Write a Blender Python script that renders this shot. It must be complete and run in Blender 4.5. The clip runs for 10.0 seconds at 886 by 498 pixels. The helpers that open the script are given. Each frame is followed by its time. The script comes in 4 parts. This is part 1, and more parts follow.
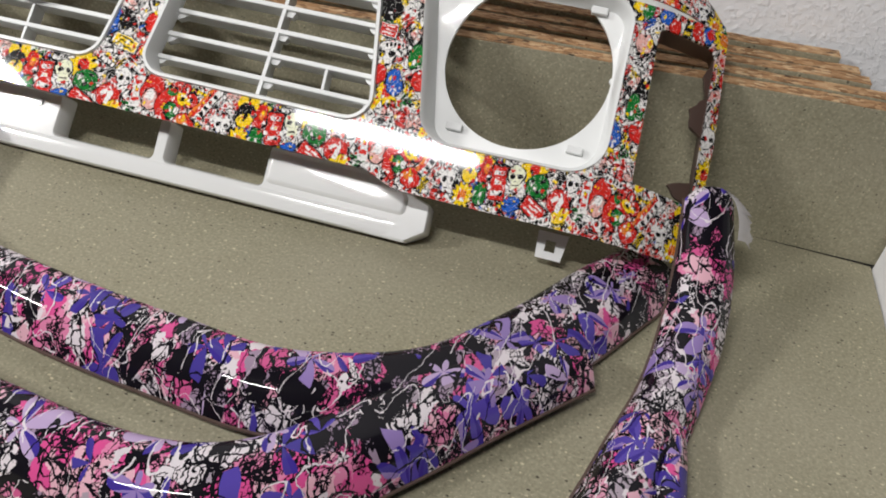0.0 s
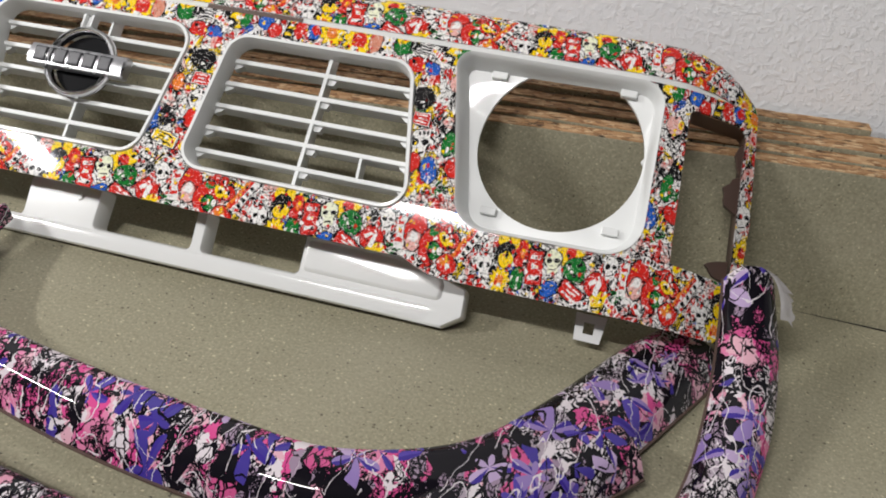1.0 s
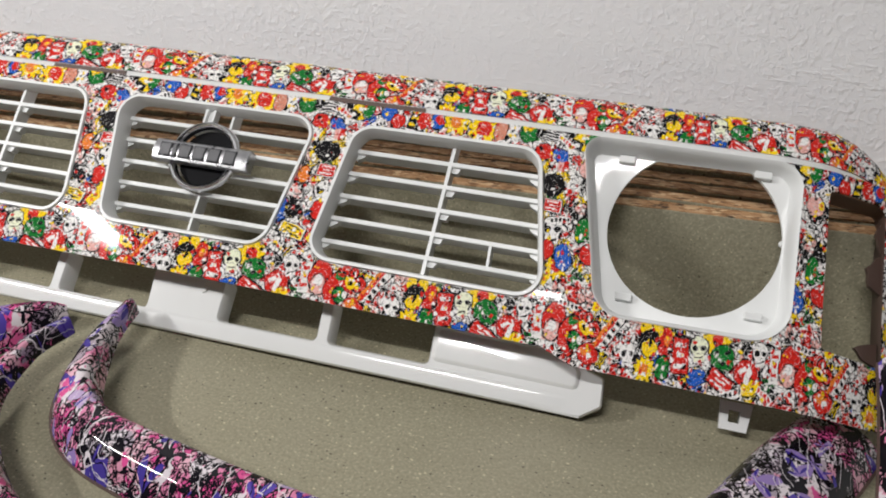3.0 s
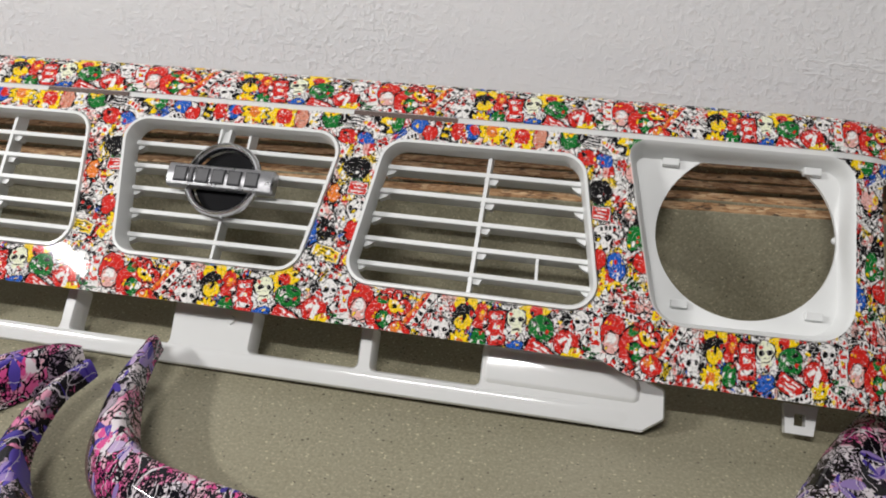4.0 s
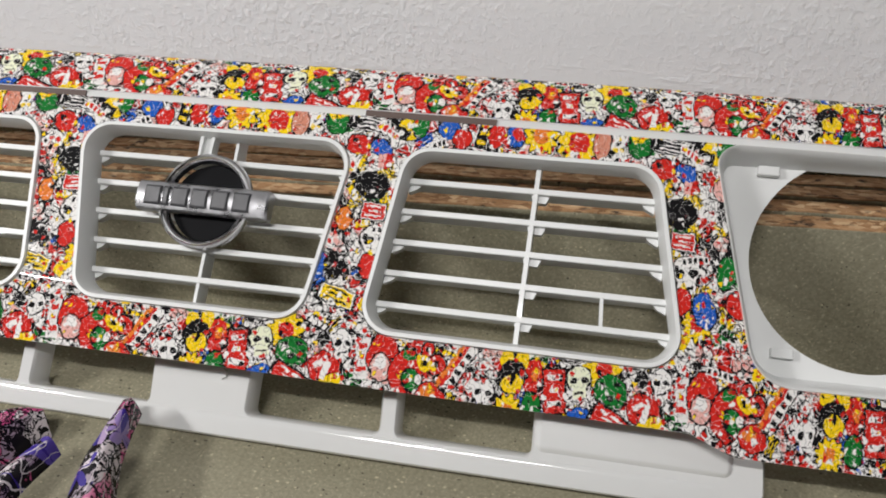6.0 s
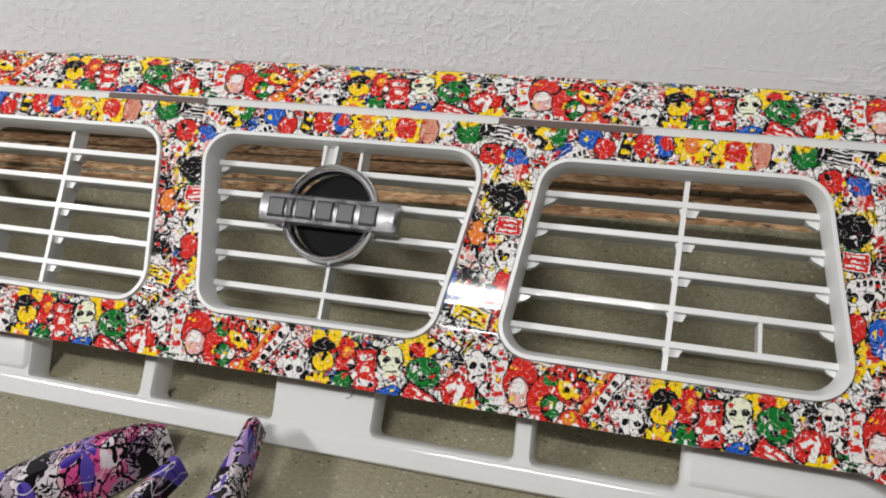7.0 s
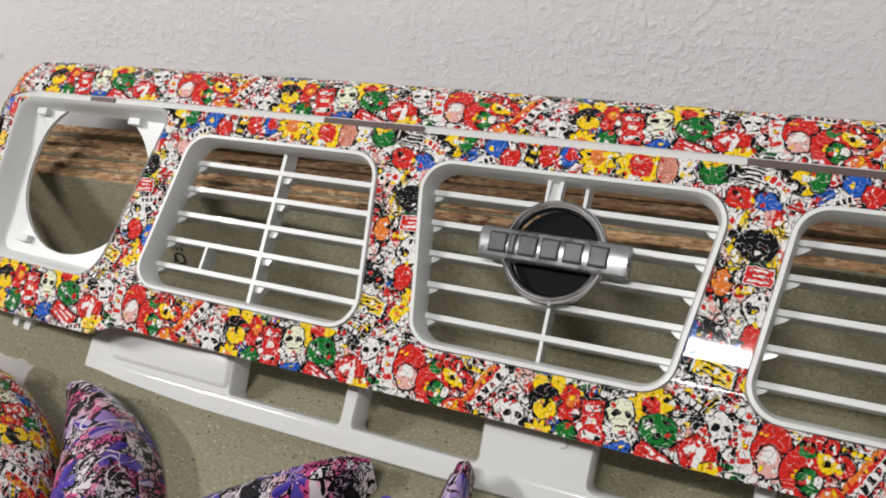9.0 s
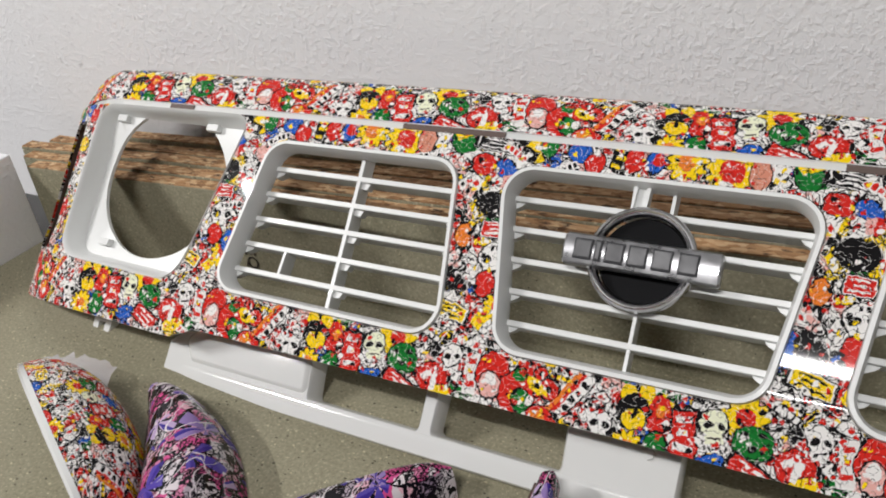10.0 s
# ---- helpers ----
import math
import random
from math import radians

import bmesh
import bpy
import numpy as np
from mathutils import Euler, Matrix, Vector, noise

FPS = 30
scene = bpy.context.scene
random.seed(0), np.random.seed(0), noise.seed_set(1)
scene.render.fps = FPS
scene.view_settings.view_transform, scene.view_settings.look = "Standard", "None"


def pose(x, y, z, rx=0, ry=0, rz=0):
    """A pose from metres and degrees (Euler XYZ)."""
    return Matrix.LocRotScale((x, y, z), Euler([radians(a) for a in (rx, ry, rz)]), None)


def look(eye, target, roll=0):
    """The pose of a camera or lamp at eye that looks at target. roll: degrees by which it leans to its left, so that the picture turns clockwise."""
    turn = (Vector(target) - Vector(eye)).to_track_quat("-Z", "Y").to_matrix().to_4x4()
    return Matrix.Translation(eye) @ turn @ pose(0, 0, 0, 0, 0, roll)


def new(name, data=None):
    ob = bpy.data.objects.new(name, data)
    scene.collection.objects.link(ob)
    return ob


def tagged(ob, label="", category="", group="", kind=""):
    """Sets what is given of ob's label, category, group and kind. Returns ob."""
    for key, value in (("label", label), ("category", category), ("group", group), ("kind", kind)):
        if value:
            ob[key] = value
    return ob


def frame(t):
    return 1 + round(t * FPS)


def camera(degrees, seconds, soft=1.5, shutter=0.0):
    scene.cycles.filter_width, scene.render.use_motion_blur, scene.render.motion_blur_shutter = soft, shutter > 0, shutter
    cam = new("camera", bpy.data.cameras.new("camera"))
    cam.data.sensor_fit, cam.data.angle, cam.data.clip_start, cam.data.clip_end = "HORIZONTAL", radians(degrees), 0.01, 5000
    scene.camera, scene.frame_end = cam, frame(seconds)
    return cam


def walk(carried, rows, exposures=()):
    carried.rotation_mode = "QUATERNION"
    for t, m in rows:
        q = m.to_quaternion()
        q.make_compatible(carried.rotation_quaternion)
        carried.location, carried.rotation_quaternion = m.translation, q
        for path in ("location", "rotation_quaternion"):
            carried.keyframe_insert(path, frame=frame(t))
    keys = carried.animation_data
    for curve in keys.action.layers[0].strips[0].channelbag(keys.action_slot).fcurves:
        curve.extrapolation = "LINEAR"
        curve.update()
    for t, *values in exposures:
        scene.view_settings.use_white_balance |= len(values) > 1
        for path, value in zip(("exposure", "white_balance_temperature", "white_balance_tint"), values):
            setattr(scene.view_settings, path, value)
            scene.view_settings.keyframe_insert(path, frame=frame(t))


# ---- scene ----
cam = camera(59.05, 10.0, soft=1.9)
# The grille's own axes: x along it, y into it, z up its face; it leans back by LEAN degrees.
LEAN, GRILLE_Z = 42.0, 0.101
GRILLE = pose(0, 0, GRILLE_Z, -LEAN, 0, 0)
PATH = [
    (0, (0.6998, -0.7303, 0.5697), (0.5423, 0.0471, -0.0392), 8.36),
    (0.5, (0.6890, -0.7230, 0.5803), (0.5127, 0.0720, -0.0001), 7.08),
    (1, (0.6728, -0.7192, 0.5920), (0.4741, 0.0915, 0.0414), 5.57),
    (1.5, (0.6478, -0.7255, 0.6015), (0.4264, 0.0975, 0.0783), 4.37),
    (2, (0.6132, -0.7334, 0.6060), (0.3642, 0.0916, 0.0986), 3.61),
    (2.5, (0.5850, -0.7355, 0.6079), (0.3266, 0.0929, 0.1110), 3.16),
    (3, (0.5433, -0.7304, 0.6096), (0.2987, 0.1061, 0.1193), 2.90),
    (4.3, (0.3871, -0.7004, 0.5974), (0.2411, 0.1603, 0.1096), 2.01),
    (4.5, (0.3671, -0.6829, 0.6010), (0.2537, 0.1754, 0.1004), 2.84),
    (5, (0.3715, -0.6272, 0.5794), (0.2499, 0.2287, 0.0767), 2.34),
    (5.2, (0.3693, -0.6051, 0.5764), (0.2437, 0.2477, 0.0696), 2.20),
    (6.3, (0.3331, -0.5049, 0.5899), (0.1209, 0.2967, 0.0309), -0.80),
    (6.5, (0.3138, -0.5002, 0.5867), (0.0852, 0.2959, 0.0265), -1.41),
    (7, (0.2762, -0.4922, 0.5842), (0.0162, 0.2963, 0.0268), -2.53),
    (7.5, (0.2322, -0.4892, 0.5808), (-0.0552, 0.2928, 0.0277), -2.81),
    (8, (0.2015, -0.4894, 0.5796), (-0.1194, 0.2865, 0.0364), -3.03),
    (8.5, (0.1759, -0.4919, 0.5821), (-0.1736, 0.2781, 0.0484), -3.16),
    (9, (0.1578, -0.4945, 0.5835), (-0.2290, 0.2618, 0.0560), -4.30),
    (9.5, (0.1410, -0.5015, 0.5859), (-0.2719, 0.2460, 0.0656), -5.13),
    (10, (0.1229, -0.5068, 0.5854), (-0.3149, 0.2280, 0.0673), -5.90),
]
walk(cam, [(t, look(eye, target, roll)) for t, eye, target, roll in PATH], [(0, 0.16), (3, 0.04), (6.5, -0.08), (10, -0.16)])

# ---- world ----
world = bpy.data.worlds.new("workshop_air")
scene.world = world
world.use_nodes = True
world.node_tree.nodes["Background"].inputs[0].default_value = (0.9, 0.95, 1.0, 1)
world.node_tree.nodes["Background"].inputs[1].default_value = 0.008


def tube_lamp(name, eye, target, length, width, watts, colour):
    data = bpy.data.lights.new(name, "AREA")
    data.shape, data.size, data.size_y, data.energy, data.color = "RECTANGLE", length, width, watts, colour
    ob = new(name, data)
    ob.matrix_world = look(eye, target)
    return ob


tube_lamp("ceiling_tube", (-0.05, -1.68, 2.35), (-0.05, 0.05, 0.15), 1.0, 0.06, 43, (0.985, 0.965, 0.955))
tube_lamp("ceiling_tube", (-2.70, -1.68, 2.35), (-1.2, 0.05, 0.15), 0.9, 0.06, 82, (0.985, 0.965, 0.955))
scene.view_settings.exposure = 0.0


# ---- materials ----
class Nodes:
    """A short hand for building one node material."""

    def __init__(self, name, tree=None):
        self.mat = bpy.data.materials.new(name)
        self.mat.use_nodes = True
        self.tree = self.mat.node_tree
        self.bsdf = self.tree.nodes["Principled BSDF"]

    def add(self, kind, **inputs):
        node = self.tree.nodes.new(kind)
        for key, value in inputs.items():
            self.put(node.inputs[int(key[1:])] if key[0] == "i" and key[1:].isdigit() else node.inputs[key.replace("_", " ")], value)
        return node

    def put(self, socket, value):
        if isinstance(value, bpy.types.NodeSocket):
            self.tree.links.new(value, socket)
        else:
            socket.default_value = value

    def math(self, op, a, b=0.0, c=0.0):
        node = self.add("ShaderNodeMath")
        node.operation = op
        for socket, value in zip(node.inputs, (a, b, c)):
            self.put(socket, value)
        return node.outputs[0]

    def vec(self, op, a, b=(0, 0, 0), c=(0, 0, 0)):
        node = self.add("ShaderNodeVectorMath")
        node.operation = op
        for socket, value in zip(node.inputs, (a, b, c)):
            self.put(socket, value)
        return node.outputs["Value"] if op in ("LENGTH", "DISTANCE", "DOT_PRODUCT") else node.outputs[0]

    def mix(self, factor, a, b):
        node = self.add("ShaderNodeMix")
        node.data_type = "RGBA"
        self.put(node.inputs[0], factor)
        for socket, value in ((node.inputs[6], a), (node.inputs[7], b)):
            self.put(socket, (*value, 1) if isinstance(value, tuple) and len(value) == 3 else value)
        return node.outputs[2]

    def ramp(self, factor, *stops):
        node = self.add("ShaderNodeValToRGB", Fac=factor)
        cr = node.color_ramp
        while len(cr.elements) < len(stops):
            cr.elements.new(0.5)
        for element, (place, colour) in zip(cr.elements, stops):
            element.position = place
            element.color = (*colour, 1) if isinstance(colour, tuple) else (colour, colour, colour, 1)
        return node.outputs[0]

    def noise(self, at, scale, detail=4.0, rough=0.55, out=0):
        return self.add("ShaderNodeTexNoise", Vector=at, Scale=scale, Detail=detail, Roughness=rough).outputs[out]

    def voronoi(self, at, scale, feature="F1", out="Color", randomness=1.0):
        node = self.add("ShaderNodeTexVoronoi")
        node.feature = feature
        self.put(node.inputs["Vector"], at), self.put(node.inputs["Scale"], scale), self.put(node.inputs["Randomness"], randomness)
        return node.outputs[out]

    def local(self):
        return self.add("ShaderNodeTexCoord").outputs["Object"]

    def bump(self, height, strength, distance):
        node = self.add("ShaderNodeBump", Height=height, Strength=strength, Distance=distance)
        self.put(self.bsdf.inputs["Normal"], node.outputs[0])

    def done(self, colour, rough=0.5, coat=0.0, metal=0.0, spec=0.5):
        b = self.bsdf.inputs
        self.put(b["Base Color"], (*colour, 1) if isinstance(colour, tuple) and len(colour) == 3 else colour)
        self.put(b["Roughness"], rough)
        self.put(b["Metallic"], metal), self.put(b["Coat Weight"], coat), self.put(b["Specular IOR Level"], spec)
        b["Coat Roughness"].default_value = 0.025
        return self.mat


def chipboard_face():
    """Green moisture-proof chipboard: grey-green with pale and dark flakes."""
    n = Nodes("green_chipboard")
    p = n.local()
    base = n.mix(n.noise(p, 9, 3), (0.262, 0.245, 0.168), (0.345, 0.324, 0.228))
    base = n.mix(n.ramp(n.noise(p, 260, 3, 0.6), (0.38, 0.0), (0.66, 0.7)), base, (0.18, 0.166, 0.107))
    base = n.mix(n.ramp(n.noise(n.vec("ADD", p, (3, 1, 2)), 330, 2, 0.5), (0.58, 0.0), (0.70, 0.7)), base, (0.47, 0.43, 0.31))
    grains = n.vec("MULTIPLY_ADD", n.noise(p, 80, 2, out=1), (0.004, 0.004, 0.004), n.vec("MULTIPLY", p, (1, 1.6, 1)))
    flakes = n.voronoi(grains, 200, out="Distance")
    pick = n.add("ShaderNodeSeparateColor", Color=n.voronoi(grains, 200))
    small = n.math("LESS_THAN", flakes, n.math("MULTIPLY", pick.outputs[1], 0.36))
    base = n.mix(n.math("MULTIPLY", small, n.math("GREATER_THAN", pick.outputs[0], 0.84)), base, (0.56, 0.50, 0.34))
    base = n.mix(n.math("MULTIPLY", small, n.math("LESS_THAN", pick.outputs[0], 0.13)), base, (0.040, 0.036, 0.025))
    stain = n.ramp(n.noise(p, 3.1, 5, 0.6), (0.42, 0.0), (0.75, 1.0))
    base = n.mix(n.math("MULTIPLY", stain, 0.35), base, (0.37, 0.34, 0.26))
    n.bump(n.noise(p, 260, 3), 0.15, 0.001)
    return n.done(base, 0.62, 0.0, 0.0, 0.25)


def chipboard_edge():
    """The sawn edge of chipboard: coarse brown chips with dark pits."""
    n = Nodes("sawn_chipboard")
    p = n.vec("MULTIPLY", n.local(), (0.45, 1.0, 1.0))
    chips = n.add("ShaderNodeSeparateColor", Color=n.voronoi(p, 210))
    base = n.ramp(chips.outputs[0], (0.0, (0.17, 0.085, 0.035)), (0.3, (0.36, 0.20, 0.090)), (0.7, (0.50, 0.31, 0.16)), (1.0, (0.70, 0.52, 0.31)))
    base = n.mix(n.math("MULTIPLY", n.noise(p, 22, 4), 0.5), base, (0.32, 0.17, 0.075))
    pits = n.ramp(n.noise(p, 120, 3), (0.30, 1.0), (0.42, 0.0))
    base = n.mix(pits, base, (0.035, 0.018, 0.009))
    n.bump(n.noise(p, 190, 4), 0.7, 0.003)
    return n.done(base, 0.85)


def plaster():
    """White rough-cast paint with trowel ripples, pits and faint stains."""
    n = Nodes("white_plaster")
    p = n.local()
    base = n.mix(n.noise(p, 1.7, 4), (0.78, 0.78, 0.79), (0.86, 0.86, 0.875))
    base = n.mix(n.math("MULTIPLY", n.ramp(n.noise(p, 46, 5, 0.7), (0.60, 0.0), (0.72, 1.0)), n.ramp(n.noise(p, 5.5, 2), (0.5, 0.0), (0.68, 1.0))), base, (0.42, 0.41, 0.42))
    low = n.ramp(n.noise(p, 105, 5, 0.60), (0.47, 0.0), (0.68, 1.0))
    grit = n.noise(p, 190, 4, 0.6)
    drag = n.ramp(n.noise(n.vec("MULTIPLY", p, (0.35, 1, 2.2)), 9, 5, 0.65), (0.60, 0.0), (0.66, 1.0))
    height = n.math("ADD", n.math("ADD", n.math("MULTIPLY", low, 0.55), n.math("MULTIPLY", grit, 0.30)), n.math("MULTIPLY", drag, 0.5))
    calm = n.ramp(n.noise(n.vec("ADD", p, (4, 2, 7)), 3.5, 3), (0.38, 0.35), (0.62, 1.0))
    n.bump(n.math("MULTIPLY", height, calm), 0.42, 0.0042)
    return n.done(base, 0.82)


def glossy(name, colour, rough=0.22, coat=0.6, spec=0.5):
    n = Nodes(name)
    p = n.local()
    dark = tuple(0.93 * c for c in colour)
    base = n.mix(n.noise(p, 14, 3), dark, colour)
    return n.done(base, n.math("ADD", n.math("MULTIPLY", n.noise(p, 30, 3), 0.12), rough - 0.06), coat, 0.0, spec)


PERIOD, RISE = 0.295, 0.268
RED, YELLOW, BLACK, WHITE = (0.62, 0.025, 0.018), (0.86, 0.60, 0.010), (0.010, 0.009, 0.010), (0.80, 0.78, 0.76)
GREEN, BLUE, PINK, ORANGE = (0.012, 0.17, 0.028), (0.02, 0.11, 0.50), (0.74, 0.40, 0.36), (0.75, 0.20, 0.03)


def sticker_film():
    """The printed film: a crowd of small stickers that comes again every PERIOD along and every RISE up the film."""
    n = Nodes("sticker_film")
    uv = n.add("ShaderNodeUVMap").outputs[0]
    wob = n.vec("SUBTRACT", n.noise(uv, 70, 2, out=1), (0.5, 0.5, 0.5))
    rag = n.vec("SUBTRACT", n.noise(uv, 250, 3, out=1), (0.5, 0.5, 0.5))
    uv2 = n.vec("MULTIPLY_ADD", rag, (0.0042, 0.0042, 0.0), n.vec("MULTIPLY_ADD", wob, (0.006, 0.006, 0.0), uv))
    sep = n.add("ShaderNodeSeparateXYZ", Vector=uv2)
    u = n.math("WRAP", sep.outputs[0], 0.262, 0.262 - PERIOD)
    v = n.math("WRAP", sep.outputs[1], 0.226, 0.226 - RISE)
    at = n.add("ShaderNodeCombineXYZ", X=u, Y=v).outputs[0]
    # the crowded ground between the large stickers
    cells = n.add("ShaderNodeSeparateColor", Color=n.voronoi(at, 74))
    col = n.ramp(cells.outputs[0], (0.0, WHITE), (0.22, RED), (0.34, BLACK), (0.48, YELLOW), (0.56, PINK), (0.63, WHITE), (0.78, RED), (0.85, BLUE), (0.90, GREEN), (0.93, BLACK))
    for node in n.tree.nodes:
        if node.bl_idname == "ShaderNodeValToRGB":
            node.color_ramp.interpolation = "CONSTANT"
    inner = n.voronoi(at, 165, out="Distance")
    tint = n.add("ShaderNodeSeparateColor", Color=n.voronoi(at, 165))
    col = n.mix(n.math("MULTIPLY", n.math("LESS_THAN", inner, 0.40), n.math("GREATER_THAN", tint.outputs[0], 0.55)), col,
                n.mix(n.math("GREATER_THAN", tint.outputs[1], 0.5), n.mix(n.math("GREATER_THAN", tint.outputs[2], 0.5), RED, BLACK), WHITE))
    ink = n.voronoi(n.vec("MULTIPLY_ADD", wob, (0.012, 0.012, 0), at), 100, "DISTANCE_TO_EDGE", "Distance")
    col = n.mix(n.math("LESS_THAN", ink, 0.05), col, BLACK)

    def scrawl(scale, width, colour, shift):
        """Thin drawn lines over what lies below."""
        nonlocal col
        line = n.math("ABSOLUTE", n.math("SUBTRACT", n.noise(n.vec("MULTIPLY_ADD", col, (1e-7, 1e-7, 0), n.vec("ADD", at, shift)), scale, 0), 0.5))
        col = n.mix(n.math("LESS_THAN", line, width), col, colour)

    scrawl(120, 0.022, WHITE, (3, 1, 0))
    scrawl(170, 0.022, BLACK, (0, 0, 0))

    main, main_at, laid = n.tree, at, 0

    def close_sheet():
        """Ends the group of stickers at hand and lays it over what is there."""
        nonlocal at, col
        end = n.tree.nodes.new("NodeGroupOutput")
        n.tree.links.new(col, end.inputs[0])
        node = main.nodes.new("ShaderNodeGroup")
        node.node_tree, n.tree = n.tree, main
        n.put(node.inputs[0], main_at), n.put(node.inputs[1], under)
        at, col = main_at, node.outputs[0]

    def open_sheet():
        nonlocal at, col, under
        under = col
        group = bpy.data.node_groups.new("sticker_sheet", "ShaderNodeTree")
        group.interface.new_socket("Place", in_out="INPUT", socket_type="NodeSocketVector")
        group.interface.new_socket("Under", in_out="INPUT", socket_type="NodeSocketColor")
        group.interface.new_socket("Colour", in_out="OUTPUT", socket_type="NodeSocketColor")
        n.tree = group
        start = group.nodes.new("NodeGroupInput")
        at, col = start.outputs[0], start.outputs[1]

    under = col
    open_sheet()

    def spot(x, y, w, h, colour, turn=0.0, box=False):
        nonlocal col, laid
        laid += 1
        if laid % 14 == 0:
            close_sheet(), open_sheet()
        w, h = 0.86 * w, 0.86 * h
        m = n.add("ShaderNodeMapping", Vector=n.vec("MULTIPLY_ADD", col, (1e-7, 1e-7, 0.0), at))
        m.vector_type = "TEXTURE"
        m.inputs["Location"].default_value = (x, y, 0)
        m.inputs["Rotation"].default_value = (0, 0, radians(turn))
        m.inputs["Scale"].default_value = (w, h, 1)
        q = m.outputs[0]
        if box:
            s = n.add("ShaderNodeSeparateXYZ", Vector=n.vec("ABSOLUTE", q))
            d = n.math("MAXIMUM", s.outputs[0], s.outputs[1])
        else:
            d = n.vec("LENGTH", q)
        if min(w, h) > 0.0065 and colour is not BLACK:
            col = n.mix(n.math("LESS_THAN", d, 1.0 + 0.0011 / min(w, h)), col, BLACK)
        col = n.mix(n.math("LESS_THAN", d, 1.0), col, colour)

    def rayed(x, y, r, outer, inner):
        """A sun: a jagged disc with a coloured heart."""
        nonlocal col
        q = n.vec("SUBTRACT", n.vec("MULTIPLY_ADD", col, (1e-7, 1e-7, 0.0), at), (x, y, 0))
        s = n.add("ShaderNodeSeparateXYZ", Vector=q)
        wave = n.math("SINE", n.math("MULTIPLY", n.math("ARCTAN2", s.outputs[1], s.outputs[0]), 11.0))
        edge = n.math("MULTIPLY_ADD", wave, 0.16 * r, r)
        d = n.vec("LENGTH", q)
        col = n.mix(n.math("LESS_THAN", d, n.math("ADD", edge, 0.0018)), col, BLACK)
        col = n.mix(n.math("LESS_THAN", d, edge), col, outer)
        col = n.mix(n.math("LESS_THAN", d, 0.50 * r), col, inner)

    def skull(x, y, r, bone=WHITE):
        spot(x, y, r * 1.12, r * 1.10, BLACK, 15)
        spot(x, y + r * 0.08, r, r * 0.92, bone, 15)
        spot(x + r * 0.1, y - r * 0.85, r * 0.62, r * 0.42, bone, 12, True)
        spot(x - r * 0.36, y - r * 0.12, r * 0.36, r * 0.27, BLACK, 25)
        spot(x + r * 0.48, y - r * 0.02, r * 0.33, r * 0.25, BLACK, -10)
        spot(x + r * 0.1, y - r * 0.88, r * 0.45, r * 0.07, BLACK, 12, True)

    def badge(x, y, w, h, ground, mark, turn=0.0):
        spot(x, y, w * 1.09, h * 1.12, WHITE, turn, True)
        spot(x, y, w, h, ground, turn, True)
        c, s = math.cos(radians(turn)), math.sin(radians(turn))
        for k, part_w in ((-0.5, 0.75), (0.05, 0.45), (0.55, 0.7)):
            spot(x - s * k * h, y + c * k * h, w * part_w, h * 0.13, mark, turn, True)

    # lower row
    spot(0.020, 0.004, 0.013, 0.016, RED)
    spot(0.023, 0.006, 0.006, 0.006, ORANGE)
    spot(0.021, -0.022, 0.010, 0.014, GREEN)
    badge(0.041, -0.006, 0.0105, 0.0200, RED, WHITE, 6)
    rayed(0.084, 0.016, 0.0150, YELLOW, RED)
    skull(0.062, 0.006, 0.0120, (0.78, 0.80, 0.60))
    spot(0.064, -0.024, 0.014, 0.009, BLUE, 20)
    spot(0.092, -0.001, 0.0170, 0.0150, GREEN)
    for dx, dy in ((-0.007, 0.004), (0.006, 0.006), (0.000, -0.006)):
        spot(0.092 + dx, dy, 0.0036, 0.0030, BLACK)
    badge(0.093, -0.024, 0.0185, 0.0088, RED, WHITE, -24)
    spot(0.123, -0.011, 0.0170, 0.0150, RED)
    spot(0.130, -0.024, 0.0155, 0.0085, YELLOW, 25)
    spot(0.120, -0.007, 0.0090, 0.0028, WHITE, 35, True)
    spot(0.125, -0.013, 0.0032, 0.0090, WHITE, -10, True)
    skull(0.137, 0.012, 0.0110)
    badge(0.157, 0.001, 0.0065, 0.0180, (0.75, 0.72, 0.70), RED, 4)
    spot(0.176, 0.004, 0.0160, 0.0230, RED)
    spot(0.175, -0.005, 0.0105, 0.0130, PINK)
    spot(0.175, 0.000, 0.0060, 0.0065, WHITE)
    spot(0.199, -0.008, 0.0175, 0.0220, RED, 10)
    spot(0.205, -0.012, 0.0090, 0.0120, GREEN, 30)
    spot(0.200, 0.008, 0.0070, 0.0060, GREEN)
    spot(0.211, -0.010, 0.0040, 0.0050, WHITE)
    for x, y, r in ((0.226, 0.003, 0.0120), (0.217, 0.014, 0.0080)):
        spot(x, y, r, r, BLACK), spot(x, y, 0.75 * r, 0.75 * r, RED), spot(x, y, 0.3 * r, 0.3 * r, BLACK)
    spot(0.224, -0.022, 0.0150, 0.0125, RED), spot(0.221, -0.020, 0.0080, 0.0060, ORANGE), spot(0.226, -0.025, 0.0045, 0.0040, WHITE)
    badge(0.241, -0.027, 0.0120, 0.0052, BLACK, YELLOW, 65)
    spot(0.246, 0.004, 0.0080, 0.0250, WHITE, -32, True)
    spot(0.239, 0.004, 0.0026, 0.0240, ORANGE, -32, True)
    spot(0.243, 0.004, 0.0020, 0.0240, RED, -32, True)
    for k in (-0.014, -0.006, 0.002, 0.010):
        spot(0.2495 + 0.53 * k, 0.004 + 0.85 * k, 0.0033, 0.0024, BLACK, -32, True)
    skull(-0.024, -0.013, 0.0110)
    rayed(-0.001, -0.026, 0.0120, YELLOW, ORANGE)
